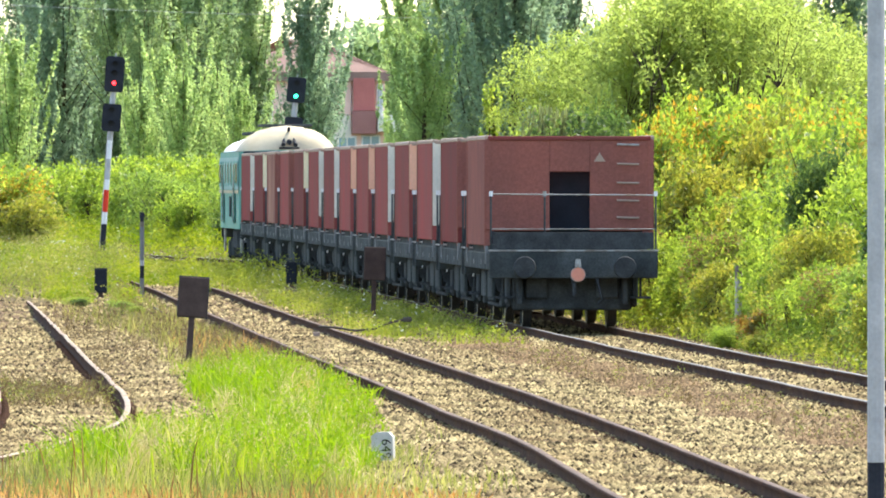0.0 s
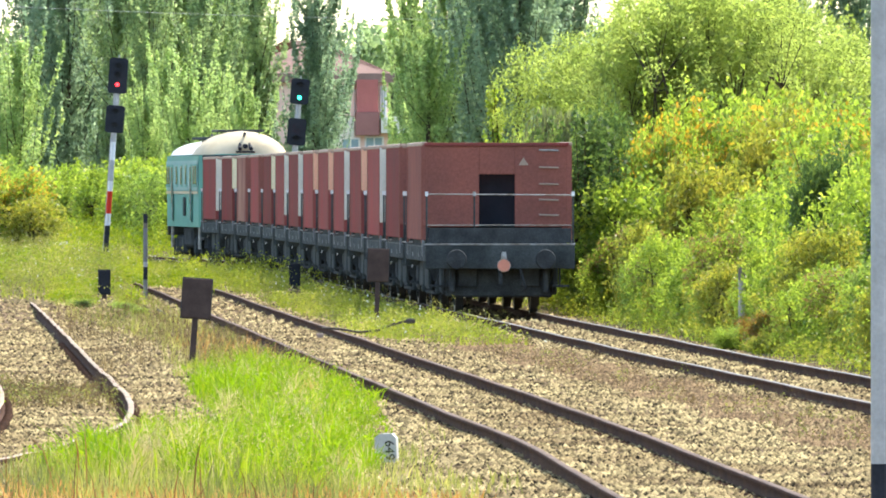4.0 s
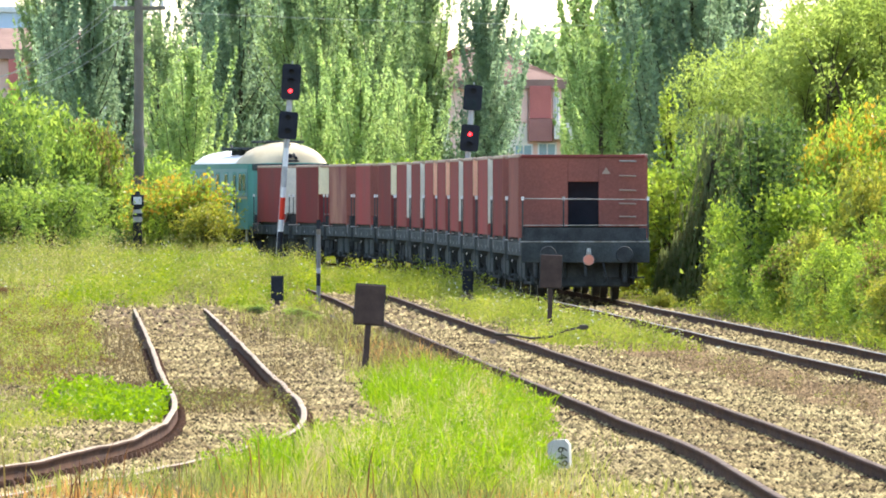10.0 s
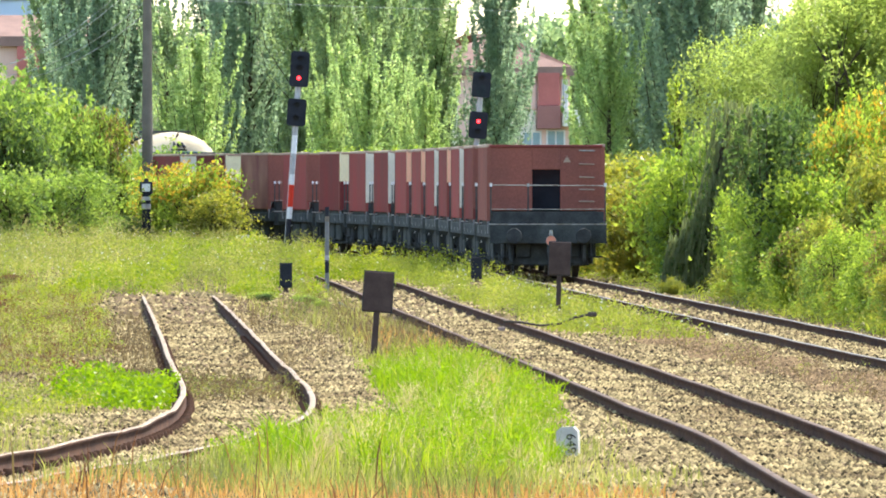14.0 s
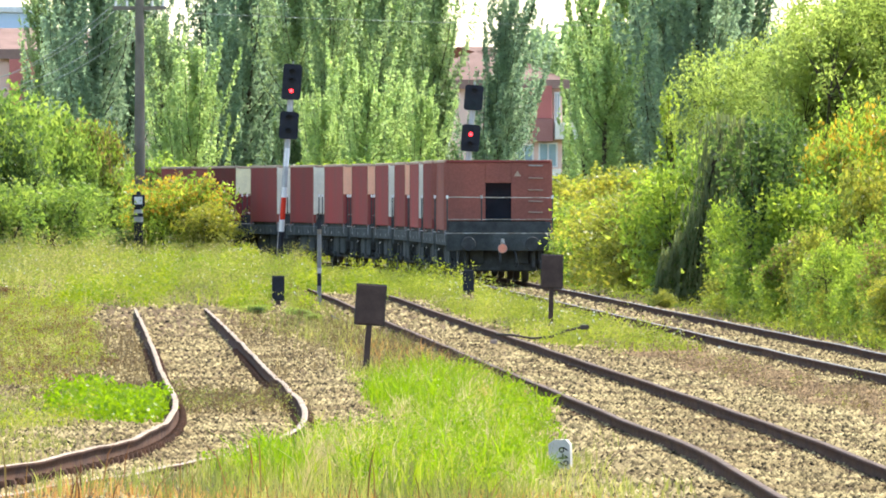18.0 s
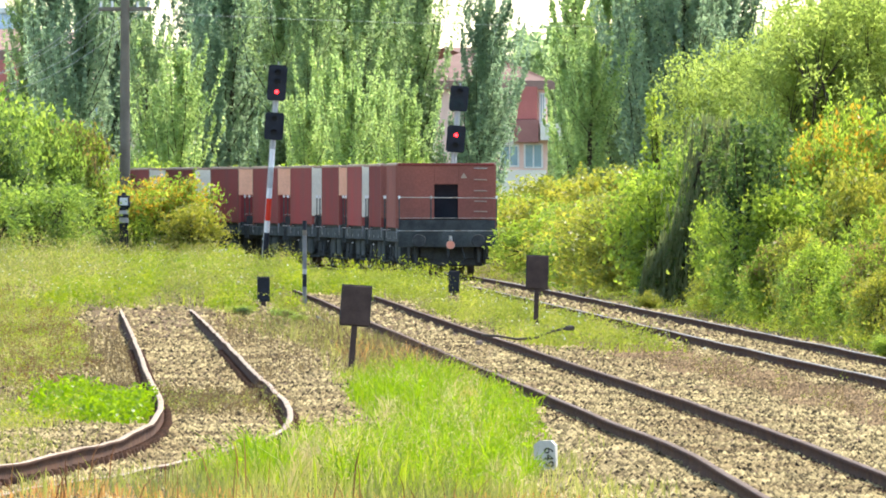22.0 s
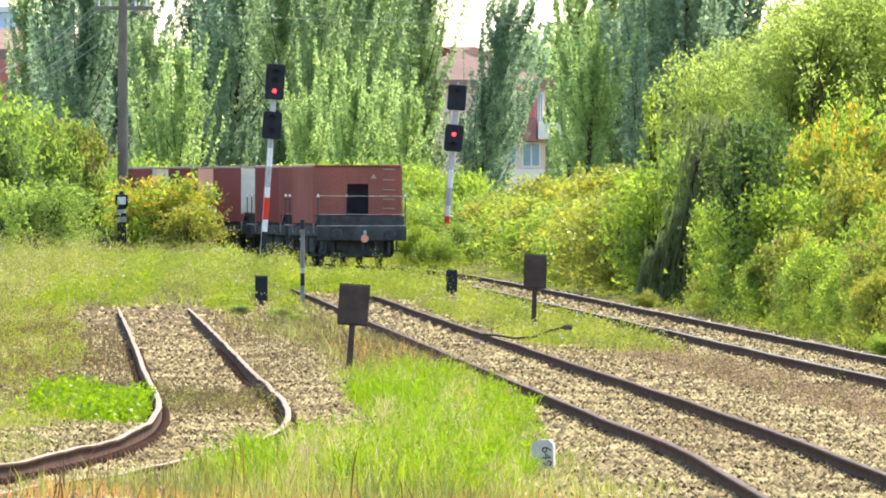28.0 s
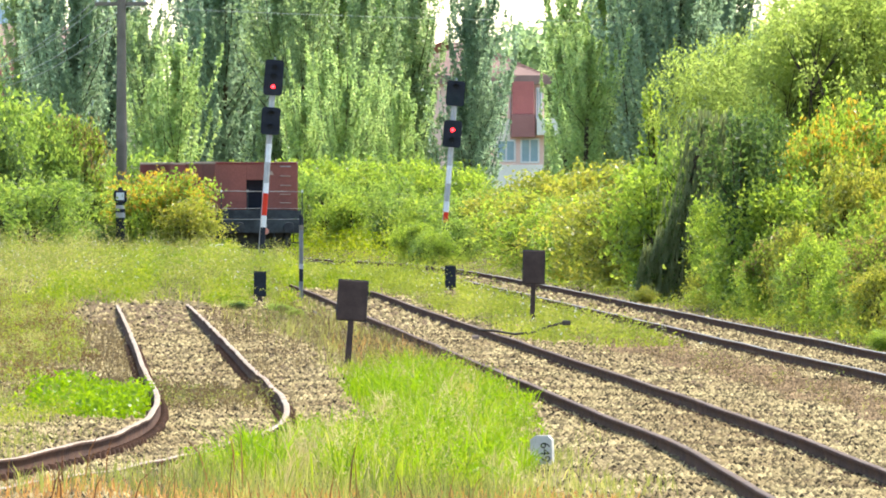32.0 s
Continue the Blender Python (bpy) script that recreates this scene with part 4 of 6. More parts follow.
tail = wagons[0]
disc = part("tail_disc", rod((0.06, -FLOOR_HALF - 0.30, 0.93), (0.06, -FLOOR_HALF - 0.33, 0.93), 0.12, n=24), SALMON, tail, "round salmon tail disc")
part("disc_rim", rod((0.06, -FLOOR_HALF - 0.29, 0.93), (0.06, -FLOOR_HALF - 0.32, 0.93), 0.132, n=24), PALE_STEEL, disc)
part("lamp_top", rod((0.06, -FLOOR_HALF - 0.31, 1.06), (0.06, -FLOOR_HALF - 0.31, 1.2), 0.06, 0.045, n=12), PALE_STEEL, disc, "pale steel lamp top")


part("lamp_iron", box(0.03, 0.09, -FLOOR_HALF - 0.3, -FLOOR_HALF, 1.0, 1.04, 0.005), FRAME_DARK, disc)


def loco_section(w, z_eave, z_top):
    """Half-round body section from the sill over the roof."""
    pts = [(-w, 1.2), (-w, z_eave)]
    for k in range(1, 10):
        a = math.pi - math.pi * k / 10
        pts.append((w * math.cos(a) * 0.98, z_eave + (z_top - z_eave) * math.sin(a) ** 1.05))
    return pts + [(w, z_eave), (w, 1.2)]


def loft(sections, ys):
    verts, faces = [], []
    n = len(sections[0])
    for sec, y in zip(sections, ys):
        verts += [(a, y, b) for a, b in sec]
    for i in range(len(ys) - 1):
        for k in range(n - 1):
            faces.append((i * n + k, i * n + k + 1, (i + 1) * n + k + 1, (i + 1) * n + k))
    return verts, faces, n


def build_loco():
    lo = thing("diesel_locomotive", "pale teal diesel locomotive with cream domed cab roofs", "locomotive")
    half = 6.4
    # body below the eaves
    ys = (-half, -half + 0.25, half - 0.25, half)
    ws = (1.3, 1.46, 1.46, 1.3)
    bm = bmesh.new()
    rings = []
    for y, w in zip(ys, ws):
        rings.append([bm.verts.new((a, y, b)) for a, b in ((-w, 1.15), (-w, 3.42), (w, 3.42), (w, 1.15))])
    for r0, r1 in zip(rings, rings[1:]):
        for k in range(4):
            bm.faces.new((r0[k], r0[(k + 1) % 4], r1[(k + 1) % 4], r1[k]))
    bm.faces.new(rings[0]), bm.faces.new(rings[-1][::-1])
    bmesh.ops.recalc_face_normals(bm, faces=bm.faces)
    body = part("body", bm, TEAL, lo)
    # upper wall band, paler
    for sx in (-1, 1):
        part("upper_panel", box(sx * 1.485 - 0.006, sx * 1.485 + 0.006, -half + 0.3, half - 0.3, 2.32, 3.26, 0.003), TEAL_LIGHT, body)
        part("stripe", box(sx * 1.495 - 0.005, sx * 1.495 + 0.005, -half + 0.3, half - 0.3, 2.2, 2.29, 0.002), CREAM, body, "cream stripe")
        for y in (-5.6, -4.8, 4.8, 5.6, -1.8, 0, 1.8):
            wn_ = part("side_window", box(sx * 1.5 - 0.012, sx * 1.5 + 0.012, y - 0.34, y + 0.34, 2.42, 3.14, 0.02), TEAL, body)
            part("pane", box(sx * 1.512 - 0.006, sx * 1.512 + 0.006, y - 0.28, y + 0.28, 2.5, 3.08, 0.004), GLASS_DARK, wn_)
        for y in (-3.6, 3.6):
            d = part("cab_door", box(sx * 1.5 - 0.012, sx * 1.5 + 0.012, y - 0.33, y + 0.33, 1.3, 3.15, 0.015), TEAL, body)
            part("door_window", box(sx * 1.514 - 0.006, sx * 1.514 + 0.006, y - 0.24, y + 0.24, 1.9, 3.05, 0.01), GLASS_DARK, d)
            part("handrail", rod((sx * 1.54, y - 0.42, 1.35), (sx * 1.54, y - 0.42, 2.6), 0.018), PALE_STEEL, d)
        part("grille", box(sx * 1.5 - 0.012, sx * 1.5 + 0.012, -1.4, -0.7, 1.5, 2.1, 0.01), FRAME_GREY, body)
    # roof with raised, domed ends
    sections, ry = [], []
    for y, w, top in ((-6.4, 1.1, 3.4), (-6.27, 1.26, 3.66), (-6.0, 1.36, 3.92), (-5.5, 1.4, 4.08), (-4.7, 1.42, 4.14), (-4.0, 1.43, 4.1), (-3.4, 1.44, 3.9), (-3.0, 1.45, 3.72),
                      (3.0, 1.45, 3.72), (3.4, 1.44, 3.76), (4.0, 1.43, 3.82), (4.7, 1.42, 3.85), (5.5, 1.4, 3.84), (6.0, 1.36, 3.76), (6.27, 1.26, 3.6), (6.4, 1.1, 3.4)):
        sections.append(loco_section(w, 3.44, top + 0.07)[1:-1])
        ry.append(y)
    v, f, n = loft(sections, ry)
    mid = [1 if -3.5 < (v[q[0]][1] + v[q[2]][1]) / 2 < 9 else 0 for q in f]
    part("roof", mesh_from("roof", v, f, [CREAM, ROOF_PALE], mid, smooth=True), None, lo, "cream roof with domed ends")
    for y in (-6.4, 6.4):
        part("end_cap", prism(loco_section(1.1, 3.44, 3.47), y - 0.01, y + 0.01), TEAL, lo)
    for sy in (-1, 1):
        part("brow", box(-1.36, 1.36, sy * 6.42 - 0.03, sy * 6.42 + 0.03, 3.2, 3.44, 0.02), GLASS_DARK, lo, "dark glazed brow band")
        for x in (-0.66, 0.66):
            ws_ = part("windscreen", box(x - 0.52, x + 0.52, sy * 6.43 - 0.03, sy * 6.43 + 0.03, 2.45, 3.1, 0.04), TEAL_LIGHT, lo)
            part("pane", box(x - 0.45, x + 0.45, sy * 6.46 - 0.01, sy * 6.46 + 0.01, 2.52, 3.04, 0.01), GLASS_DARK, ws_)
        hn = part("horn_bracket", box(-0.3, 0.3, sy * 6.3 - 0.12, sy * 6.3 + 0.12, 3.5, 3.56, 0.01), BLACK, lo)
        part("headlight", rod((0, sy * 6.2, 3.72), (0, sy * 6.42, 3.7), 0.075, n=14), BLACK, hn)
        for x in (-0.12, 0.12):
            part("horn", rod((x, sy * 5.9, 3.9), (x * 1.5, sy * 6.5, 3.62), 0.03, 0.06, n=10), BLACK, hn)
        part("horn", rod((0, sy * 5.8, 3.98), (0, sy * 6.15, 4.1), 0.03, 0.05, n=10), BLACK, hn)
        bb = part("buffer_beam", box(-1.42, 1.42, sy * 6.45 - 0.1, sy * 6.45 + 0.1, 0.85, 1.25, 0.02), FRAME_DARK, lo)
        for x in (-0.875, 0.875):
            bf = part("buffer", rod((x, sy * 6.5, 1.05), (x, sy * 6.9, 1.05), 0.11, n=12), FRAME_DARK, bb)
            part("buffer_head", rod((x, sy * 6.9, 1.05), (x, sy * 6.96, 1.05), 0.21, n=18), FRAME_GREY, bf)
        part("snow_plough", prism(((sy * 6.5, 0.75), (sy * 6.7, 0.2), (sy * 6.6, 0.2), (sy * 6.3, 0.75)), -1.2, 1.2, "x"), FRAME_DARK, lo)
        for x in (-1.35, 1.35):
            part("step_ladder", box(x - 0.03, x + 0.03, sy * 5.3 - 0.2, sy * 5.3 + 0.2, 0.45, 1.15, 0.01), PALE_STEEL, lo, "pale cab steps")
        # bogies
        bg = part("bogie_frame", box(-1.2, 1.2, sy * 3.7 - 1.9, sy * 3.7 + 1.9, 0.45, 0.85, 0.05), FRAME_DARK, lo)
        for k in (-1.3, 1.3):
            for x in (-1.15, 1.15):
                part("axle_box", box(x - 0.12, x + 0.12, sy * 3.7 + k - 0.2, sy * 3.7 + k + 0.2, 0.3, 0.75, 0.03), FRAME_GREY, bg)
        for k in (-1.3, 1.3):
            wheelset(lo, sy * 3.7 + k)
    part("fuel_tank", box(-1.3, 1.3, -1.5, 1.5, 0.5, 1.15, 0.08), FRAME_DARK, lo)
    for y in (-1.6, 0.3, 2.0):
        fan = part("roof_fan", rod((0, y, 3.7), (0, y, 3.92), 0.7, 0.66, n=24), FRAME_GREY, lo)
        part("fan_guard", rod((0, y, 3.93), (0, y, 3.95), 0.62, n=24), FRAME_DARK, fan)
    part("exhaust", box(-0.35, 0.35, -2.7, -2.3, 3.6, 3.95, 0.04), FRAME_DARK, lo)
    for k in range(5):
        part("roof_grille", box(-1.0, 1.0, -2.1 + 0.85 * k, -1.4 + 0.85 * k, 3.93, 4.02, 0.02), FRAME_GREY, lo, "blue-grey roof grille")
    deck = part("roof_deck", box(-0.75, 0.75, -4.9, -2.6, 4.16, 4.24, 0.02), FRAME_GREY, lo, "dark flat plate above the cab roof")
    for x in (-0.6, 0.6):
        for y in (-4.6, -3.0):
            part("bracket", rod((x, y, 3.9), (x, y, 4.18), 0.02, n=6), FRAME_GREY, deck)
    part("aerial", rod((0.5, -5.6, 4.0), (0.5, -5.6, 4.4), 0.012, n=6), BLACK, lo)
    return lo


loco = build_loco()


# ---- signals, boards, posts ----
def build_signal(x, y, lean, upper, lower, bands, label, lamps):
    """Colour-light signal: banded post and two black heads. lamps: height and material of each lit lens, and the rows
    of the added disc that covers it.
    """
    z0 = ground_at(x, y)
    sg = thing("railway_signal", label, "signal", "line signals", at=pose(x, y, z0, 0, lean, 0))
    part("foundation", box(-0.3, 0.3, -0.3, 0.3, -0.2, 0.12, 0.03), CONCRETE, sg)
    for a, b, mt in bands:
        part("post_band", rod((0, 0, a - z0), (0, 0, b - z0), 0.085, n=16), mt, sg, {"red_paint": "red band", "white_paint": "white band"}.get(mt.name, ""))
    part("ladder_rail", rod((-0.1, 0.1, 0.3), (-0.1, 0.1, upper[0] - z0), 0.014, n=6), GREY_POST, sg)
    turning = []
    for (lo, hi, dx, holes) in (upper, lower):
        w = 0.31
        outline = [(dx + w * a, (lo + hi) / 2 + (hi - lo) / 2 * b - z0) for a, b in ((-1, -0.86), (-0.8, -1), (0.8, -1), (1, -0.86), (1, 0.86), (0.8, 1), (-0.8, 1), (-1, 0.86))]
        head = part("signal_head", prism(outline, -0.16, -0.12), BLACK, sg, "black backing plate")
        part("lamp_case", box(dx - 0.2, dx + 0.2, -0.12, 0.14, lo - z0 + 0.08, hi - z0 - 0.08, 0.03), BLACK, head)
        part("top_hook", rod((dx, -0.1, hi - z0), (dx, -0.1, hi - z0 + 0.1), 0.03, n=6), GREY_POST, head)
        for z in holes:
            part("lens", rod((dx, -0.165, z - z0), (dx, -0.175, z - z0), 0.085, n=18), LENS_DARK, head)
            part("hood", mesh_from("hood", *hood_arrays(dx, z - z0), BLACK), None, head)
        for dz, mt, rows in lamps:
            if lo < dz < hi:
                part("lit_lens", rod((dx, -0.165, dz - z0), (dx, -0.185, dz - z0), 0.06, n=20), mt, head, "glowing red lamp" if mt is GLOW_RED else "glowing green lamp")
                if rows:
                    # made-up cover disc: the lens always glows, the disc hides or bares it
                    sh = part("shutter", rod((-0.12, 0, -0.12), (-0.12, 0.006, -0.12), 0.1, n=20), BLACK, sg, "added black disc that swings over the lamp to put it out", at=pose(dx + 0.12, -0.2, dz - z0 + 0.12))
                    turning.append((sh, (dx + 0.12, -0.2, dz - z0 + 0.12), rows))
    return sg, turning


def hood_arrays(x, z):
    """Short half-round hood over a lens."""
    v, f = [], []
    for y in (-0.16, -0.34):
        for k in range(9):
            a = math.pi * k / 8
            for r in (0.11, 0.118):
                v.append((x + r * math.cos(a), y, z + r * math.sin(a)))
    for k in range(8):
        b, c = 2 * k, 2 * (k + 1)
        f += [(b, c, 18 + c, 18 + b), (b + 1, 19 + b, 19 + c, c + 1), (18 + b, 18 + c, 19 + c, 19 + b)]
    return v, f


build_signal(beside(-15.65, 370), 370, 4.0, (5.49, 6.66, 0.0, (6.4, 6.1)), (4.2, 5.1, 0.0, (4.9, 4.45)),
                           ((-0.2, 1.16, BLACK), (1.16, 1.55, WHITE), (1.55, 2.28, SIGNAL_RED), (2.28, 2.62, WHITE), (2.62, 3.3, GREY_POST), (3.3, 3.9, WHITE), (3.9, 6.0, GREY_POST)),
                           "colour-light signal showing red on a banded post", ((5.78, GLOW_RED, ()),))
_, COVER_DISCS = build_signal(beside(0.4, 378), 378, 4.5, (5.2, 6.05, 0.0, (5.85,)), (3.82, 4.72, 0.0, (4.05,)),
                                   ((-0.2, 1.3, BLACK), (1.3, 1.65, SIGNAL_RED), (1.65, 2.0, WHITE), (2.0, 2.6, GREY_POST), (2.6, 3.2, WHITE), (3.2, 5.4, GREY_POST)),
                                   "colour-light signal beside the main line changing to red",
                                   ((5.42, GLOW_GREEN, ((0, 85), (7.3, 85), (7.5, 0), (32, 0))), (4.4, GLOW_RED, ((0, 0), (7.55, 0), (7.75, 85), (32, 85)))))


def sign_board(name, label, x, y, width, low, high, lean=0.0, post=0.05, mat=BOARD):
    """A dark square board on a short post."""
    z = ground_at(x, y)
    b = thing(name, label, "sign board", at=pose(x, y, z, 0, lean, 4))
    part("post", prism(((-post, -0.2), (post, -0.2), (post * 0.8, low - z + 0.1), (-post * 0.8, low - z + 0.1)), -0.03, 0.03), BOARD, b)
    pl = part("plate", box(-width / 2, width / 2, -0.055, -0.03, low - z, high - z, 0.012), mat, b)
    part("rim", box(-width / 2 - 0.012, width / 2 + 0.012, -0.035, -0.025, low - z - 0.012, high - z + 0.012, 0.006), FRAME_DARK, pl)
    return b


sign_board("shunting_board", "dark square board leaning on a short rusty post", beside(-8.0, 167), 167, 0.43, 0.55, 1.14, 4.0)
sign_board("shunting_board", "dark upright board on a rusty post between tracks", beside(8.35, 215), 215, 0.41, 0.67, 1.3, 1.5)
sign_board("low_board", "small black board standing in the grass", beside(-15.75, 253), 253, 0.26, 0.06, 0.6, 0, 0.06, BLACK)
sign_board("low_board", "small black stub board near the rails", beside(1.1, 276), 276, 0.25, 0.05, 0.57, 0, 0.07, BLACK)


def banded_post(name, label, x, y, bands, radius, cap=None):
    z = ground_at(x, y)
    p = thing(name, label, "post", at=pose(x, y, z))
    for i, (a, b, mt) in enumerate(bands):
        part("post_band", rod((0, 0, a - z - (0.2 if i == 0 else 0)), (0, 0, b - z), radius, n=12), mt, p)
    return p


banded_post("marker_post", "slim pale marker post with black bands and top", beside(-12.1, 262), 262,
            ((-0.15, 0.31, STEP_GREY), (0.31, 0.6, BLACK), (0.6, 0.72, GREY_POST), (0.72, 1.5, STEP_GREY), (1.5, 1.62, POLE_DARK), (1.62, 1.84, BLACK)), 0.05)
banded_post("marker_post", "short grey post with a dark top in the bushes", beside(40.7, 186), 186, ((0, 0.95, CONCRETE), (0.95, 1.17, POLE_DARK)), 0.058)
banded_post("steel_pole", "grey painted steel pole with a dark foot", beside(52.9, 86), 86, ((-0.2, 0.41, BLACK), (0.41, 6.5, GREY_POST)), 0.066)

# lantern post of the points
lx, ly = beside(-28.1, 392), 392
lz = ground_at(lx, ly)
lp = thing("point_lantern", "black lantern with a white pane on a banded post", "lantern", at=pose(lx, ly, lz))
part("post", rod((0, 0, -0.2), (0, 0, 1.41 - lz), 0.16, n=14), BLACK, lp)
for a, b in ((1.41, 1.59), (1.71, 1.84)):
    part("white_band", rod((0, 0, a - lz), (0, 0, b - lz), 0.165, n=14), GREY_POST, lp)
for a, b in ((1.59, 1.71), (1.84, 1.96)):
    part("dark_band", rod((0, 0, a - lz), (0, 0, b - lz), 0.16, n=14), BLACK, lp)
case = part("lantern_case", box(-0.22, 0.22, -0.16, 0.16, 1.94 - lz, 2.36 - lz, 0.03), BLACK, lp)
part("pane", box(-0.14, 0.14, -0.175, -0.165, 2.02 - lz, 2.28 - lz, 0.004), WHITE, case, "white lantern pane")
part("cap", rod((0, 0, 2.35 - lz), (0, 0, 2.47 - lz), 0.1, 0.06, n=10), BLACK, case)

# kilometre stone with its number
kx, ky = beside(9.3, 108.5), 108.5
kz = ground_at(kx, ky)
stone = thing("kilometre_stone", "small white stone marked 649 on its side", "stone", at=pose(kx, ky, kz, 0, -2, -8) @ Matrix.Scale(1.04, 4))
part("block", prism(((-0.1, -0.15), (0.1, -0.15), (0.1, 0.24), (0.06, 0.285), (-0.05, 0.285), (-0.1, 0.25)), -0.08, 0.08), STONE_WHITE, stone)
tx = bpy.data.curves.new("number", "FONT")
tx.body, tx.size, tx.extrude, tx.align_x, tx.align_y = "649", 0.125, 0.002, "CENTER", "CENTER"
tx.materials.append(INK)
num = new("number", tx)
num.parent, num.matrix_basis = stone, pose(0.035, -0.083, 0.13, 90, 90, 0)

# utility pole with crossarm, insulators and wires
ux, uy = beside(-28.0, 402), 402
up = thing("utility_pole", "weathered concrete pole with a crossarm and wires", "pole", at=pose(ux, uy, -0.1))
part("shaft", rod((0, 0, -0.3), (0, 0, 10.2), 0.22, 0.15, n=14), POLE_DARK, up)
arm = part("crossarm", box(-0.95, 0.95, -0.07, 0.07, 9.02, 9.16, 0.01), POLE_DARK, up)
for x in (-0.85, -0.45, 0.45, 0.85):
    part("insulator", rod((x, 0, 9.16), (x, 0, 9.36), 0.05, 0.035, n=8), WHITE, arm)
wires = thing("overhead_wires", "thin pale wires sagging from the pole", "wire")
for k, (x, z, dz) in enumerate(((-0.85, 9.2, 0), (-0.45, 9.3, 0.1), (0.45, 9.25, -0.25), (0.85, 9.15, -0.45))):
    a = Vector((ux + x, uy, z))
    b = Vector((ux - 9.5 + x, uy + 95, 7.2 + dz))
    pts = [a.lerp(b, s) - Vector((0, 0, 1.1 * 4 * s * (1 - s) * 0.6)) for s in np.linspace(0, 1, 12)]
    part("wire", tubes("wire", [(pts, [0.011] * 12)], WIRE, 4), None, wires)
for k, (z0_, z1_) in enumerate(((8.9, 8.5),)):
    a, b = Vector((ux, uy, z0_)), Vector((30, 520, z1_ + 2.0))
    pts = [a.lerp(b, s) - Vector((0, 0, 0.5 * 4 * s * (1 - s))) for s in np.linspace(0, 1, 14)]
    part("wire", tubes("wire", [(pts, [0.009] * 14)], WIRE, 4), None, wires)

# loose cable beside the loop line and small debris
cx, cy = beside(7.5, 196), 196
cb = thing("loose_cable", "black cable end lying curled on the ballast", "cable")
part("cable", tubes("cable", [([(cx - 0.78, cy, 0.03), (cx - 0.5, cy, 0.02), (cx - 0.15, cy + 0.1, -0.04), (cx + 0.2, cy + 0.1, -0.01), (cx + 0.45, cy, 0.1), (cx + 0.75, cy, 0.16)], [0.024, 0.021, 0.02, 0.02, 0.022, 0.026])], CABLE), None, cb)
part("joint", box(cx + 0.68, cx + 0.84, cy - 0.06, cy + 0.06, 0.11, 0.2, 0.02), CABLE, cb)
part("orange_cap", box(cx - 0.88, cx - 0.75, cy - 0.05, cy + 0.05, -0.17, -0.06, 0.02), TAN, cb, "tan cable cap")
wb = thing("point_rod", "thin black rod lying toward the board", "rod")
part("rod", tubes("rod", [([(beside(-11.0, 232), 232, -0.05), (beside(-10.2, 229), 229, -0.12), (beside(-8.6, 223), 223, -0.14)], [0.026] * 3)], CABLE), None, wb)
mk = thing("white_slab", "small white concrete slab by the track", "slab", at=pose(beside(-19.5, 385), 385, ground_at(beside(-19.5, 385), 385)))
part("slab", box(-0.2, 0.2, -0.15, 0.15, -0.1, 0.42, 0.03), BLACK, mk)
part("top", box(-0.26, 0.26, -0.2, 0.2, 0.42, 0.52, 0.03), WHITE, mk)


# ---- buildings behind the poplars ----
def build_house(name, label, x0, x1, y, depth, eave, ridge, walls, windows):
    h = thing(name, label, "building", at=pose(0, 0, 0))
    w = part("wall", box(x0, x1, y, y + depth, -0.5, eave, 0.02), WALL_PINK, h)
    for a, b, c, d, mt, out in walls:
        part("wall_panel", box(a, b, y - out, y + 0.05, c, d, 0.02), mt, w)
    for a, b, c, d in windows:
        f = part("window", box(a, b, y - 0.1, y + 0.04, c, d, 0.02), WHITE, h)
        part("pane", box(a + 0.12, (a + b) / 2 - 0.05, y - 0.13, y - 0.11, c + 0.12, d - 0.12, 0.0), WINDOW_GLASS, f)
        part("pane", box((a + b) / 2 + 0.05, b - 0.12, y - 0.13, y - 0.11, c + 0.12, d - 0.12, 0.0), WINDOW_GLASS, f)
    o = 0.5
    bm = bmesh.new()
    v = [bm.verts.new(p) for p in ((x0 - o, y - o, eave), (x1 + o, y - o, eave), (x1 + o, y + depth + o, eave), (x0 - o, y + depth + o, eave),
                                   (x0 + 7, y + depth / 2, ridge), (x1 - 7, y + depth / 2, ridge))]
    for q in ((0, 1, 5, 4), (2, 3, 4, 5), (1, 2, 5), (3, 0, 4), (3, 2, 1, 0)):
        bm.faces.new([v[i] for i in q])
    roof = part("roof", bm, ROOF_TILE, h, "hipped red-brown tiled roof")
    part("eave_board", box(x0 - o, x1 + o, y - o - 0.05, y - o + 0.1, eave - 0.5, eave + 0.12, 0.01), ROOF_TILE, roof)
    return h


HD = 760.0
build_house("house", "two-storey house with red pillars and hipped roof", beside(-6.0, HD), beside(9.4, HD), HD, 10, 9.8, 12.2,
            ((beside(6.6, HD), beside(8.5, HD), 7.3, 9.5, WALL_RED, 0.6), (beside(6.5, HD), beside(8.6, HD), 5.75, 7.28, WALL_BROWN, 1.1), (beside(3.0, HD), beside(6.4, HD), 5.0, 7.0, WALL_PALE, 0.12),
             (beside(3.0, HD), beside(9.3, HD), -0.4, 3.9, WALL_PALE, 0.12), (beside(8.75, HD), beside(10.9, HD), 5.9, 7.0, WALL_PALE, 1.3), (beside(5.2, HD), beside(6.4, HD), 7.05, 9.3, WALL_PINK, 0.2), (beside(-2, HD), beside(-0.5, HD), -0.4, 9.4, WALL_PALE, 0.12)),
            ((beside(7.3, HD), beside(9.0, HD), 4.0, 5.7), (beside(5.3, HD), beside(6.45, HD), 7.1, 9.2), (beside(3.2, HD), beside(4.5, HD), 7.1, 9.2), (beside(5.2, HD), beside(6.9, HD), 4.1, 5.6),
             (beside(8.65, HD), beside(9.25, HD), 7.0, 9.1)))
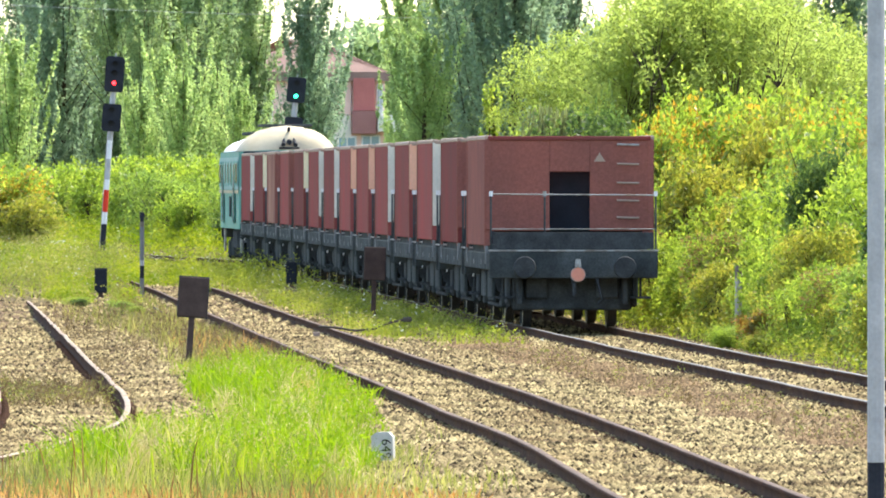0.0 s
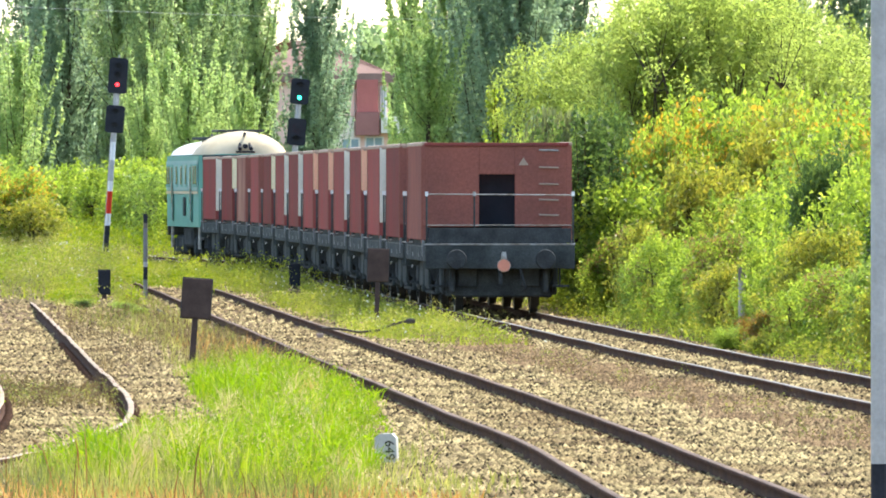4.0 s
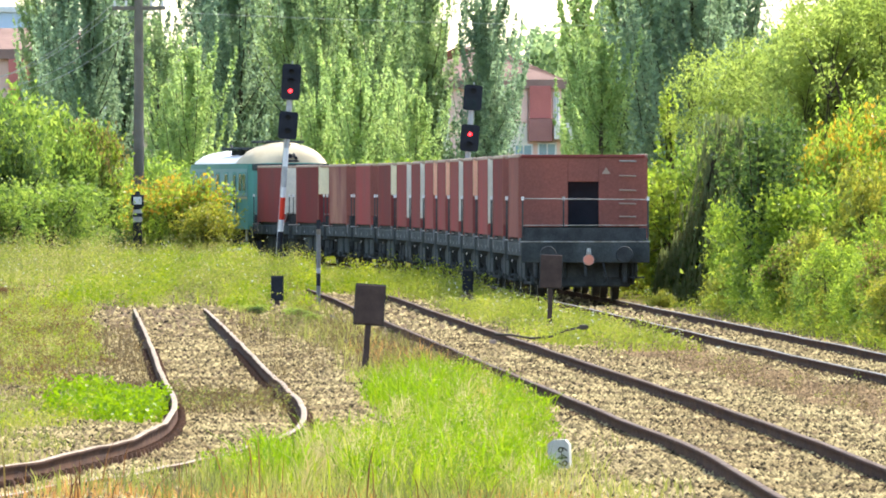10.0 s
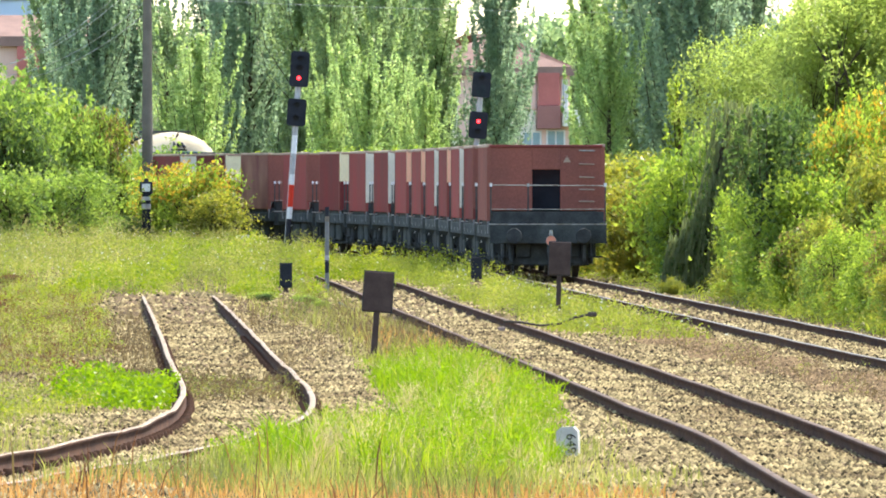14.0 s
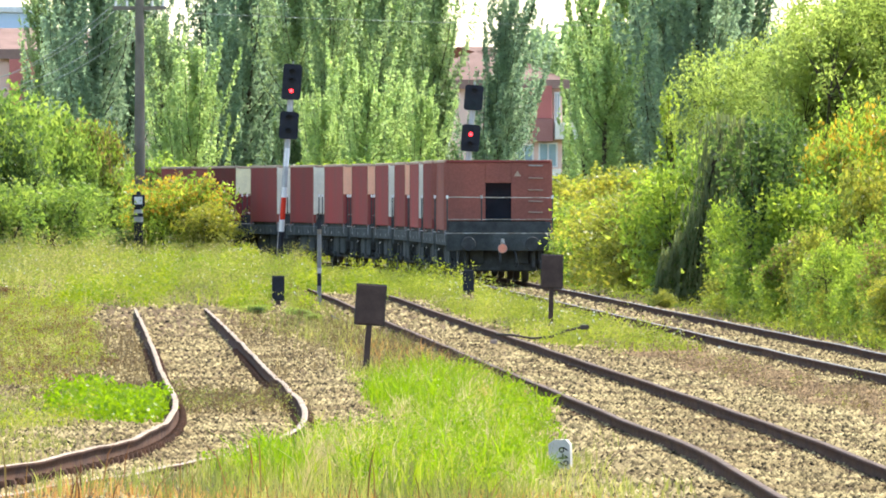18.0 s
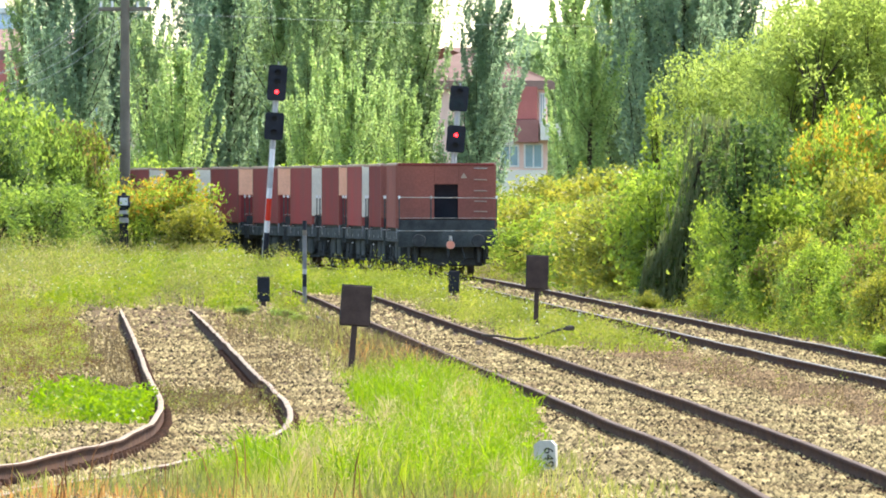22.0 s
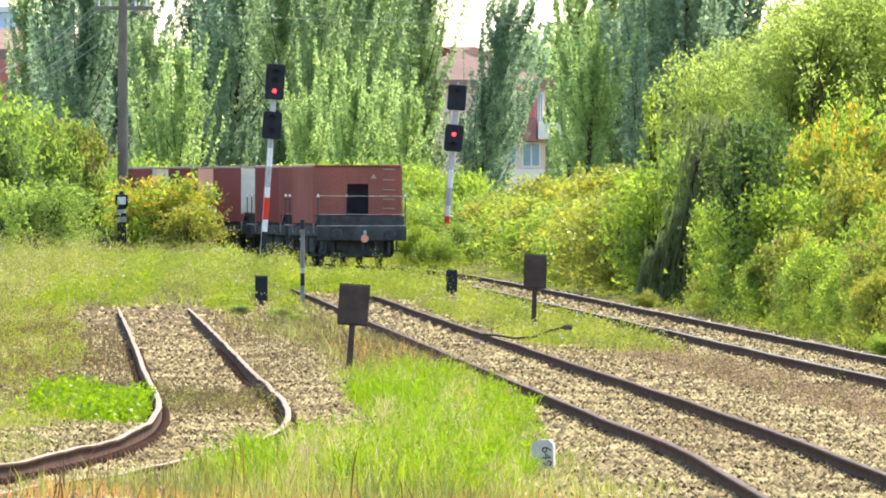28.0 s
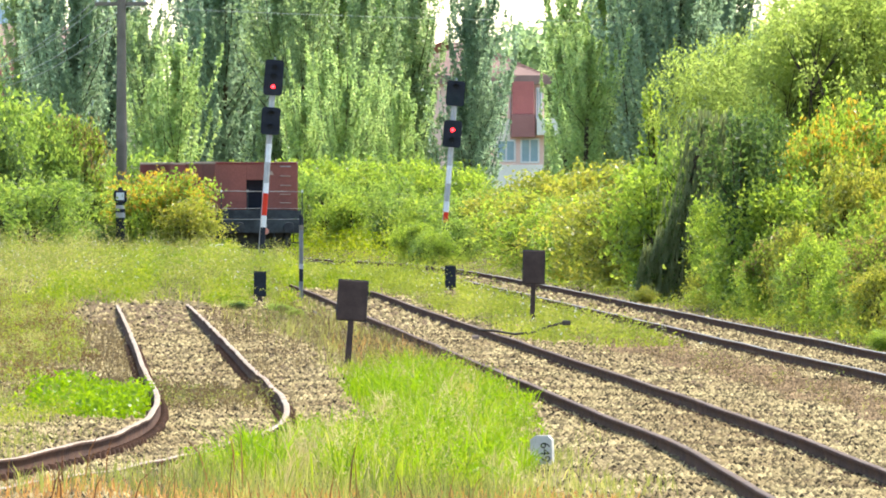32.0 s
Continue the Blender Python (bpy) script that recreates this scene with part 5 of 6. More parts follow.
build_house("house", "long house with a red roof behind trees", beside(-52, 700), beside(-24.6, 700), 700, 10, 11.1, 12.6,
            ((beside(-39.5, 700), beside(-36.5, 700), -0.4, 10.6, WALL_RED, 0.6), (beside(-34.5, 700), beside(-32.3, 700), -0.4, 10.6, WALL_RED, 0.6)),
            ((beside(-36.2, 700), beside(-34.7, 700), 6.5, 9.2), (beside(-31.6, 700), beside(-30.2, 700), 6.5, 9.2), (beside(-28.4, 700), beside(-27.0, 700), 6.5, 9.2)))
hall = thing("hall", "pale blue flat-roofed hall far behind", "building")
part("wall", box(beside(-60, 900), beside(-36.8, 900), 900, 930, -0.5, 16.6, 0.05), material("hall_blue", (0.5, 0.6, 0.72), 0.7, vary=0.1, scale=0.3), hall)
part("parapet", box(beside(-60, 900) - 0.2, beside(-36.8, 900) + 0.2, 899.7, 930, 16.6, 17.1, 0.05), WHITE, hall)


# ---- trees and shrubs ----
# poplars behind the line
kinds = {"old": [poplar_meshes(20 + k, 15.5, 1.75, POPLAR) for k in range(3)],
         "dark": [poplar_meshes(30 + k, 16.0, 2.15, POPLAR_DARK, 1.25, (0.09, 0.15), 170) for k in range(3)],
         "light": [poplar_meshes(50 + k, 15.5, 1.75, POPLAR_YOUNG) for k in range(2)],
         "young": [poplar_meshes(40 + k, 10.5, 2.1, POPLAR_YOUNG, 0.62, per=230, taper=1.1, wide=0.95) for k in range(3)]}
names = {"old": "tall slim poplar swaying in the wind", "dark": "tall dark poplar in the back row, haze and shade in its leaf tint", "light": "tall slim light green poplar", "young": "young light green poplar"}
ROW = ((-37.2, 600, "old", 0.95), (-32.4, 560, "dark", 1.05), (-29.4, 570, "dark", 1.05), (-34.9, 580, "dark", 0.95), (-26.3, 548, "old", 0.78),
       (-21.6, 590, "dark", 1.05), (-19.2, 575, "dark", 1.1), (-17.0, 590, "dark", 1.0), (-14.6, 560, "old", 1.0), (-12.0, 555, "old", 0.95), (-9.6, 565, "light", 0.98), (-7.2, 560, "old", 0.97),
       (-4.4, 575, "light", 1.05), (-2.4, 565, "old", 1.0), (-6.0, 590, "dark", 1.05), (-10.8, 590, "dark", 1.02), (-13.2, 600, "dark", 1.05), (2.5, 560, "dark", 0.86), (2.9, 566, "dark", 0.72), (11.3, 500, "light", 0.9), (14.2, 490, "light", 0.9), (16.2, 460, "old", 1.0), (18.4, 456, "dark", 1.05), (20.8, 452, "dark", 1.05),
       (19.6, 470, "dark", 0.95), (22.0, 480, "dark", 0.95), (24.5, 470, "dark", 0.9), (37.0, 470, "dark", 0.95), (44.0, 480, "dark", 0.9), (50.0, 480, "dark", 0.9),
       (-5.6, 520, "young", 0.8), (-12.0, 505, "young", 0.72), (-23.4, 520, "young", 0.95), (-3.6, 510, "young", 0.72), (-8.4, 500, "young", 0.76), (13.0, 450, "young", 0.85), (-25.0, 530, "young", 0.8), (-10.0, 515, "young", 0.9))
poplars = []
for i, (b, y, k, s) in enumerate(ROW):
    poplars.append(plant("poplar", names[k], "tree", "row of poplars", kinds[k][i % len(kinds[k])], beside(b, y), y, i * 67, s))
far = [bush_meshes(50 + k, 9.0, 4.5, POPLAR, dense=0.8, leaf=(0.16, 0.3), tuft=(0.5, 0.9), per=24) for k in range(2)]
for i, (b, y, s) in enumerate(((7.5, 900, 1.65), (10.5, 920, 1.75), (4.6, 910, 1.5), (-6, 880, 1.3), (13, 940, 1.6), (-28, 860, 1.4), (-45, 860, 1.5), (20, 820, 1.5), (28, 820, 1.6), (-36, 850, 1.2), (-20, 850, 1.3), (-13, 860, 1.3))):
    plant("far_tree", "hazy round tree far behind the houses", "tree", "far trees", far[i % 2], beside(b, y), y, i * 50, s)

# shrubs along the far side of the curve
def shrub_kinds(per, leaf, seed):
    """One set of shrub shapes, with finer or coarser leaves."""
    kw = {"per": per, "leaf": leaf}
    return {"green": [bush_meshes(seed + k, 3.0, 1.7, BUSH, **kw) for k in range(3)],
            "yellow": [bush_meshes(seed + 10 + k, 3.0, 1.7, BUSH_YELLOW, **kw) for k in range(2)],
            "cool": [bush_meshes(seed + 50 + k, 3.0, 1.7, BUSH_COOL, **kw) for k in range(2)],
            "dark": [bush_meshes(seed + 20, 3.6, 1.5, BUSH_DARK, **kw)],
            "autumn": [bush_meshes(seed + 30 + k, 3.4, 1.9, BUSH, AUTUMN, share=0.45, **kw) for k in range(2)],
            "orange": [bush_meshes(seed + 40, 3.2, 1.7, BUSH, AUTUMN, share=0.5, **kw)],
            "rusty": [bush_meshes(seed + 46, 3.2, 1.6, BUSH, RUST_LEAF, share=0.9, **kw)],
            "bramble": [bush_meshes(seed + 42, 1.2, 1.2, BRAMBLE, tuft=(0.15, 0.3), **kw)],
            "twigs": [bush_meshes(seed + 44, 1.2, 1.1, STALK_RED, tuft=(0.12, 0.3), per=9, leaf=(0.03, 0.06))]}


near_kinds, far_kinds = shrub_kinds(36, (0.04, 0.09), 60), shrub_kinds(22, (0.048, 0.1), 160)
shrub_label = {"green": "bright green leafy shrub", "yellow": "yellow-green shrub", "cool": "fresh mid-green shrub", "dark": "dark green dense shrub", "autumn": "green shrub with orange leaf tips",
               "orange": "green shrub turning orange", "rusty": "green shrub with rusty brown leaves", "bramble": "low reddish-brown bramble", "twigs": "half-dead brown bush with bare twigs"}


def shrubs(rows, place):
    for i, (b, y, k, s, tall) in enumerate(rows):
        plant("shrub", shrub_label[k] + " " + place, "shrub", "shrubs " + place, (near_kinds if y < 265 else far_kinds)[k][i % len(far_kinds[k])], beside(b, y), y, i * 71 + 20, s, tall)


shrubs(((-13.5, 452, "green", 1.0, 1.05), (-10.5, 448, "green", 1.05, 1.0), (-8.2, 455, "cool", 0.95, 1.1), (-5.8, 440, "green", 1.1, 1.0), (-3.4, 446, "cool", 1.0, 1.05),
        (-1.2, 430, "green", 1.05, 1.0), (0.6, 436, "cool", 1.0, 0.95), (2.5, 415, "green", 1.0, 0.95), (4.2, 400, "cool", 0.95, 0.63), (-16.5, 460, "green", 1.0, 1.0),
        (-19.0, 470, "green", 1.1, 1.0), (-22.0, 480, "cool", 1.1, 1.0), (-25.5, 500, "green", 1.3, 1.0), (-4.6, 428, "dark", 0.6, 0.8), (5.4, 440, "green", 1.0, 0.63), (7.6, 420, "green", 1.0, 0.67), (9.6, 400, "green", 1.1, 0.7),
        (-9.4, 418, "cool", 0.85, 0.95), (-7.6, 411, "green", 0.8, 0.85), (-6.0, 414, "cool", 0.9, 0.9), (-4.4, 405, "dark", 0.5, 0.75), (-3.2, 406, "cool", 0.75, 0.85), (-1.6, 398, "green", 0.75, 0.8), (0.2, 394, "cool", 0.75, 0.8),
        (1.8, 390, "green", 0.8, 0.8), (3.4, 384, "cool", 0.8, 0.85), (-11.0, 424, "cool", 0.9, 1.0), (-12.8, 430, "green", 0.95, 1.1),
        (-0.6, 373, "cool", 0.42, 0.85), (0.5, 371, "green", 0.42, 0.9), (1.7, 373, "cool", 0.5, 0.95), (-2.2, 378, "green", 0.5, 0.9)), "behind the curve")
shrubs(((5.6, 380, "yellow", 0.95, 0.7), (7.2, 362, "green", 0.95, 0.74), (8.6, 345, "yellow", 0.95, 0.74), (10.2, 330, "green", 0.95, 0.74), (11.8, 318, "yellow", 0.9, 0.74), (13.4, 305, "green", 0.95, 0.78),
        (15.2, 295, "yellow", 0.95, 0.81), (17.0, 288, "yellow", 0.95, 0.78), (18.8, 282, "green", 0.9, 1.1), (12.5, 350, "yellow", 1.1, 0.81), (15.0, 335, "yellow", 1.1, 0.85), (17.5, 325, "green", 1.1, 0.85),
        (9.5, 375, "yellow", 1.1, 0.78), (22.6, 282, "cool", 0.8, 1.5), (18.4, 258, "yellow", 0.22, 0.6), (22.9, 252, "green", 0.2, 0.6), (25.4, 256, "green", 0.45, 1.6), (27.4, 232, "green", 0.3, 0.6), (24.8, 262, "yellow", 0.55, 1.1), (29.6, 232, "green", 0.85, 1.0),
        (28.6, 243, "dark", 0.55, 2.1), (30.2, 246, "dark", 0.5, 1.8),
        (33.4, 242, "orange", 0.62, 1.75), (35.4, 240, "orange", 0.62, 1.85), (37.4, 243, "autumn", 0.7, 1.7), (44.5, 236, "yellow", 0.8, 1.5), (47.0, 238, "orange", 0.7, 1.5), (42.6, 185, "bramble", 0.5, 0.85), (44.6, 181, "bramble", 0.52, 0.95), (46.2, 180, "rusty", 0.26, 0.8), (42.8, 179, "yellow", 0.22, 0.5), (40.4, 182, "green", 0.24, 0.5)), "beside the main line")
# the overgrown bank: low growth hard by the rail, then taller and taller rows
brng = np.random.default_rng(404)
for first, last, step, off, size, tall, kinds_here in (
        (150, 246, 2.2, (2.5, 2.9), (0.36, 0.52), (0.8, 1.25), ("green", "cool", "yellow", "green", "yellow", "rusty", "green")),
        (150, 250, 3.4, (4.3, 5.3), (0.55, 0.78), (0.95, 1.4), ("green", "cool", "green", "yellow", "dark", "cool", "green", "yellow")),
        (196, 262, 3.2, (6.4, 8.2), (0.7, 0.95), (1.15, 1.6), ("green", "yellow", "cool", "green", "autumn", "green"))):
    d, rows, k = first, [], 0
    while d < last:
        x = float(np.interp(d, MAIN[0], MAIN[1])) + brng.uniform(*off)
        rows.append((1000 * x / d, d, kinds_here[k % len(kinds_here)], float(brng.uniform(*size)), float(brng.uniform(*tall))))
        d += step * brng.uniform(0.75, 1.25)
        k += int(brng.integers(1, 4))
    shrubs(rows, "on the bank")
plant("draped_tree", "leaning dead tree under a dark curtain of vines", "tree", "", draped_meshes(210, 4.2, 0.95), beside(20.9, 261), 261)
cone = poplar_meshes(212, 4.0, 0.7, BUSH_DARK, 0.45, (0.045, 0.085), 150, taper=0.9, wide=0.75)
plant("dark_conifer", "dark green upright bushy tree beside the rails", "tree", "", cone, beside(26.9, 233), 233)
shrubs(((-38.5, 398, "cool", 1.35, 1.4), (-36.0, 405, "cool", 1.35, 1.35), (-40.5, 390, "dark", 1.2, 1.3), (-32.0, 400, "rusty", 0.85, 1.75), (-34.8, 398, "cool", 0.9, 1.7), (-37.6, 392, "cool", 0.8, 1.8), (-32.2, 408, "cool", 1.2, 1.3), (-30.2, 400, "cool", 1.0, 1.0),
        (-33.5, 388, "cool", 0.95, 0.8), (-36.5, 385, "cool", 1.0, 0.85), (-30.0, 394, "dark", 0.7, 0.5), (-39.5, 380, "cool", 1.0, 0.9), (-43.5, 390, "cool", 1.4, 1.4), (-47, 395, "cool", 1.4, 1.4),
        (-25.5, 394, "orange", 0.92, 0.95), (-23.2, 390, "orange", 0.9, 1.0), (-21.6, 388, "yellow", 0.75, 0.85), (-27.0, 396, "orange", 0.7, 0.85), (-28.3, 415, "cool", 1.1, 1.1)), "beside the pole")

shrubs(((-43.6, 208, "twigs", 0.75, 0.8), (-40.4, 250, "twigs", 0.42, 0.5), (-45.6, 212, "twigs", 0.9, 1.0), (-46.5, 200, "green", 0.45, 0.5), (-18.0, 240, "green", 0.18, 0.3), (-17.6, 237, "dark", 0.13, 0.4), (-14.2, 238, "green", 0.18, 0.3), (-13.8, 236, "cool", 0.16, 0.35), (-12.6, 232, "green", 0.14, 0.3)), "by the siding")

# the large willow and its neighbours on the right-hand bank
willow = [bush_meshes(100 + k, 7.2, 3.3, WILLOW, dense=2.2, leaf=(0.032, 0.066), droop=0.25, base=0.2, tuft=(0.25, 0.55), per=84) for k in range(2)]
for i, (b, y, s, t) in enumerate(((32.0, 272, 0.98, 1.06), (38.0, 270, 1.0, 1.06), (29.0, 290, 0.85, 1.02), (44.5, 280, 1.0, 0.98))):
    plant("willow", "large rounded yellow-green willow on the bank", "tree", "willows", willow[i % 2], beside(b, y), y, i * 100, s, t)
sap = poplar_meshes(110, 5.3, 0.4, BUSH, 0.26, (0.05, 0.09), 70, wide=0.5)
plant("sapling", "slim bright yellow-green sapling above the shrubs", "tree", "", sap, beside(18.8, 290), 290)


# ---- grass, weeds and flowers ----
def spots(count, y0, y1, keep, seed, weight=1.0):
    """Places on the ground between the distances y0 and y1 for which keep holds."""
    rng = random.Random(seed)
    out = []
    while len(out) < count:
        y = y0 + (y1 - y0) * rng.random() ** weight
        x = rng.uniform(-0.046 * y, 0.056 * y)
        h = keep(x, y)
        if h > 0 and not (abs(1000 * x / y + 15.8) < 1.0 and 236 < y < 256) and not (abs(1000 * x / y - 1.1) < 0.9 and 250 < y < 279):
            out.append((x, y, h))
    x, y, h = np.array(out).T
    z = np.where(y < 459, on_grid(GRID_Z, x, y), -0.2) - 0.02
    return list(zip(x.tolist(), y.tolist(), z.tolist(), h.tolist()))


def side_of(line, x, y):
    return offset_from(line, x, y)


def fresh(x, y):
    if not -4 < x < 1.6 or y > 172:
        return 0
    e = island_at(x, y) + 0.3 * wobble(x, y, 1.1, 4.0) + 0.25 * wobble(x, y, 0.4, 14.0)
    if e < 0 or side_of(LOOP, x, y) > -1.0 or side_of(SIDING, x, y) < 1.15:
        return 0
    return min(1.15, max(0.3, 0.45 + 0.9 * e + 0.6 * wobble(x, y, 0.6, 3.0)))


def lush(x, y):
    e = math.hypot((x + 0.45) / 0.7, (y - 148) / 13.0) + 0.5 * wobble(x, y, 0.7, 24.0)
    return max(0.4, 1.1 - 0.5 * e) if e < 0.9 else 0


def near_strip(x, y):
    if side_of(LOOP, x, y) > -1.7 or abs(side_of(SIDING, x, y)) < 0.85:
        return 0
    return 0.75 + 0.4 * wobble(x, y, 1.0, 9.0)


def streak(x, y, seed):
    """Patches drawn out along the line of the tracks."""
    return noise.noise((x / 1.3 + seed, y / 24.0, seed)) + 0.4 * noise.noise((x / 0.5, y / 9.0 + seed, seed))


def meadow(x, y):
    s, b = side_of(SIDING, x, y), side_of(LOOP, x, y)
    if y < 243 + 5 * wobble(x, y, 1.5, 1.0):
        return 0.7 + 0.4 * wobble(x, y, 2.0) if s < -1.75 - 0.8 * wobble(x, y, 1.6, 6.0) and wobble(x, y, 2.2, 5.0) > (-0.3 if y > 170 else 0.08) else 0
    if not (b < -1.7 or (b < 1.2 and y > 288)) or (y > 335 and side_of(MAIN, x, y) > -2.2):
        return 0
    return (0.9 + 0.5 * wobble(x, y, 3.0)) * (0.55 if y > 335 and side_of(MAIN, x, y) > -5.5 else 1.0)


def patchy(x, y):
    return meadow(x, y) if wobble(x, y, 1.7, 33.0) > 0.08 else 0


def brown(x, y):
    """Dry growth: a belt across the siding, the ground to its left, and the edge of the loop line."""
    s, b = side_of(SIDING, x, y), side_of(LOOP, x, y)
    w = wobble(x, y, 0.9, 12.0)
    if abs(s) < 0.7 and 136 < y < 152:
        return 0.7 + w
    if -3.6 < s < -0.9 and 140 < y < 215 and w > -0.1:
        return 1.0 + w
    if -2.4 < b < -0.9 and 148 < y < 205 and w > -0.25:
        return 1.1 + w
    m = side_of(MAIN, x, y)
    if -2.7 < m < -1.2 and 118 < y < 200 and w > 0.3:
        return 0.55 + 0.6 * w
    if s > 0.95 and b < -0.9 and 165 < y < 235 and w > 0.1:
        return 0.8 + w
    return 0


def strip(x, y):
    s, b = side_of(SIDING, x, y), side_of(LOOP, x, y)
    lim = 2.2 - 1.0 * min(1, max(0, (y - 190) / 40))
    return 0.8 + 0.6 * wobble(x, y, 1.2, 17.0) if s > lim + 0.5 * wobble(x, y, 1.5, 11.0) and b < -1.05 else 0


def between(x, y):
    m, b = side_of(MAIN, x, y), side_of(LOOP, x, y)
    w = wobble(x, y, 2.2, 8.0) + 0.5 * wobble(x, y, 0.8, 18.0)
    return (0.6 + 0.5 * w) * (0.5 if y > 335 else 1.0) if m < (-2.0 if y > 335 else -1.35) and b > 1.3 and w > -0.08 + 0.4 * max(0, (205 - y) / 23) else 0


def tan_weeds(x, y):
    return meadow(x, y) * (0.8 + 1.2 * streak(x, y, 52.0)) if streak(x, y, 33.0) < 0.1 - 0.05 * (x + 5) and streak(x, y, 52.0) > -0.5 else 0


def green_weeds(x, y):
    return meadow(x, y) * (0.85 + 0.8 * streak(x, y, 53.0)) if streak(x, y, 33.0) > 0.0 - 0.05 * (x + 5) and streak(x, y, 53.0) > -0.6 else 0


def pale_between(x, y):
    return between(x, y) * (0.8 + wobble(x, y, 1.0, 54.0))


def hedge_foot(x, y):
    m = side_of(MAIN, x, y)
    return 0.8 + 0.6 * wobble(x, y, 1.5, 71.0) if 1.9 < m < 10 else 0


def dry_patch(x, y):
    b = side_of(LOOP, x, y)
    w = wobble(x, y, 0.8, 91.0)
    return 0.8 + w if -2.3 < b < -1.0 and 140 < y < 190 and w > 0.0 else 0


def low_bank(x, y):
    m = side_of(MAIN, x, y)
    return (0.5 + 0.2 * (m - 1.7)) * max(0.3, 1 + 1.8 * wobble(x, y, 0.9, 81.0)) * (0.6 if abs(1000 * x / y - 40.7) < 0.9 else 1) if 1.65 < m < 9 else 0


def belt(x, y):
    s = side_of(SIDING, x, y)
    return 0.8 + 0.8 * wobble(x, y, 0.5, 82.0) if abs(s) < 0.7 and 137 < y < 150 and wobble(x, y, 0.6, 83.0) > -0.15 else 0


def tufts(x, y):
    m = side_of(MAIN, x, y)
    return 0.7 + wobble(x, y, 0.8, 84.0) if -2.6 < m < -1.2 and wobble(x, y, 0.9, 85.0) > 0.1 else 0


def tan_patch(x, y):
    w = streak(x, y, 86.0) - 0.06 * (x + 6)
    return meadow(x, y) * (0.7 + w) if w > 0.1 else 0


def rust_patch(x, y):
    return meadow(x, y) if streak(x, y, 88.0) > 0.35 else 0


def far_verge(x, y):
    m = side_of(MAIN, x, y)
    return (0.7 + 0.8 * wobble(x, y, 1.2, 89.0)) * (0.35 if y > 335 else 1.0) if -4.5 < m < (-2.2 if y > 335 else -1.5) else 0


def tall_clumps(x, y):
    w = streak(x, y, 73.0)
    return meadow(x, y) * (0.5 + 1.6 * w) if w > 0.15 else 0


def clumps(x, y):
    return fresh(x, y) if noise.noise((x / 0.5, y / 6.0, 61.0)) > -0.12 - 0.12 * x else 0


def margin(x, y):
    m = side_of(MAIN, x, y)
    return 0.8 + 0.5 * wobble(x, y, 2.0) if 1.6 < m < 4.5 else 0


def sparse(x, y):
    g = gravel_at(x, y)
    return 0.7 if g < 0.45 and wobble(x, y, 1.3, 2.0) > 0.12 and side_of(MAIN, x, y) < -2.9 else 0


blades("tall_grass", "mixed green and pale grass between the tracks", spots(6000, 94, 168, fresh, 1), WEED, (0.12, 0.4), (0.006, 0.014), 11)
blades("lush_grass", "bright fresh grass in the overgrown patch", spots(4200, 98, 168, clumps, 31), GRASS, (0.16, 0.5), (0.009, 0.018), 31)
blades("lush_grass", "bright green tufts beside the board", spots(3200, 120, 168, lush, 32), BROADLEAF, (0.2, 0.42), (0.01, 0.02), 32)
tuft_rng = np.random.default_rng(131)
fans = [(x + tuft_rng.normal(0, 0.05), y + tuft_rng.normal(0, 0.2), z, h * tuft_rng.uniform(0.7, 1.1)) for x, y, z, h in spots(95, 101, 166, fresh, 131) for _ in range(46)]
blades("grass_tufts", "bright fanning tufts of fresh grass", fans, BROADLEAF, (0.25, 0.52), (0.012, 0.024), 132, 1.1)
fans = [(x + tuft_rng.normal(0, 0.05), y + tuft_rng.normal(0, 0.2), z, h * tuft_rng.uniform(0.7, 1.1)) for x, y, z, h in spots(70, 99, 160, fresh, 133) for _ in range(36)]
blades("grass_tufts", "pale seeding tufts of grass", fans, SEED, (0.25, 0.5), (0.007, 0.014), 134, 0.9)
blades("dry_grass", "dry orange-brown grass at the trackside", spots(7000, 84, 97.5, near_strip, 2), STRAW, (0.1, 0.27), (0.006, 0.014), 12)
blades("short_grass", "green grass edging the ballast", spots(4200, 94, 112, near_strip, 3), WEED, (0.14, 0.36), (0.007, 0.016), 13)
blades("meadow_grass", "pale overgrown weeds and grass", spots(7000, 243, 420, meadow, 4), WEED, (0.2, 0.55), (0.008, 0.02), 14)
blades("rough_grass", "rough low weeds beside the siding", spots(9000, 98, 243, meadow, 41), WEED, (0.1, 0.32), (0.006, 0.014), 41)
blades("rough_grass", "green tufts among the weeds", spots(2200, 98, 243, patchy, 42), GRASS, (0.12, 0.36), (0.007, 0.016), 42)
blades("strip_weeds", "thin brown-green weeds beside the loop line", spots(5200, 158, 300, strip, 44), WEED, (0.1, 0.34), (0.006, 0.016), 44)
blades("strip_weeds", "dead stalks beside the loop line", spots(3600, 150, 300, strip, 45), STALK, (0.1, 0.34), (0.005, 0.012), 45)
blades("dead_weeds", "dry brown stalks by the rails", spots(7500, 110, 243, brown, 43), STALK, (0.08, 0.3), (0.005, 0.012), 43)
blades("green_meadow", "green grass in the overgrown siding", spots(6000, 238, 420, meadow, 5), GRASS, (0.15, 0.42), (0.01, 0.024), 15)
blades("verge_grass", "yellow-green weeds between the two lines", spots(9000, 182, 400, between, 6), VERGE, (0.1, 0.34), (0.01, 0.022), 16)
blades("bank_grass", "green weeds under the shrubs on the bank", spots(3600, 140, 400, margin, 7), VERGE, (0.08, 0.34), (0.01, 0.024), 17)
blades("sparse_weeds", "sparse dry weeds in the ballast", spots(5000, 95, 230, sparse, 8), WEED, (0.1, 0.3), (0.006, 0.014), 18)
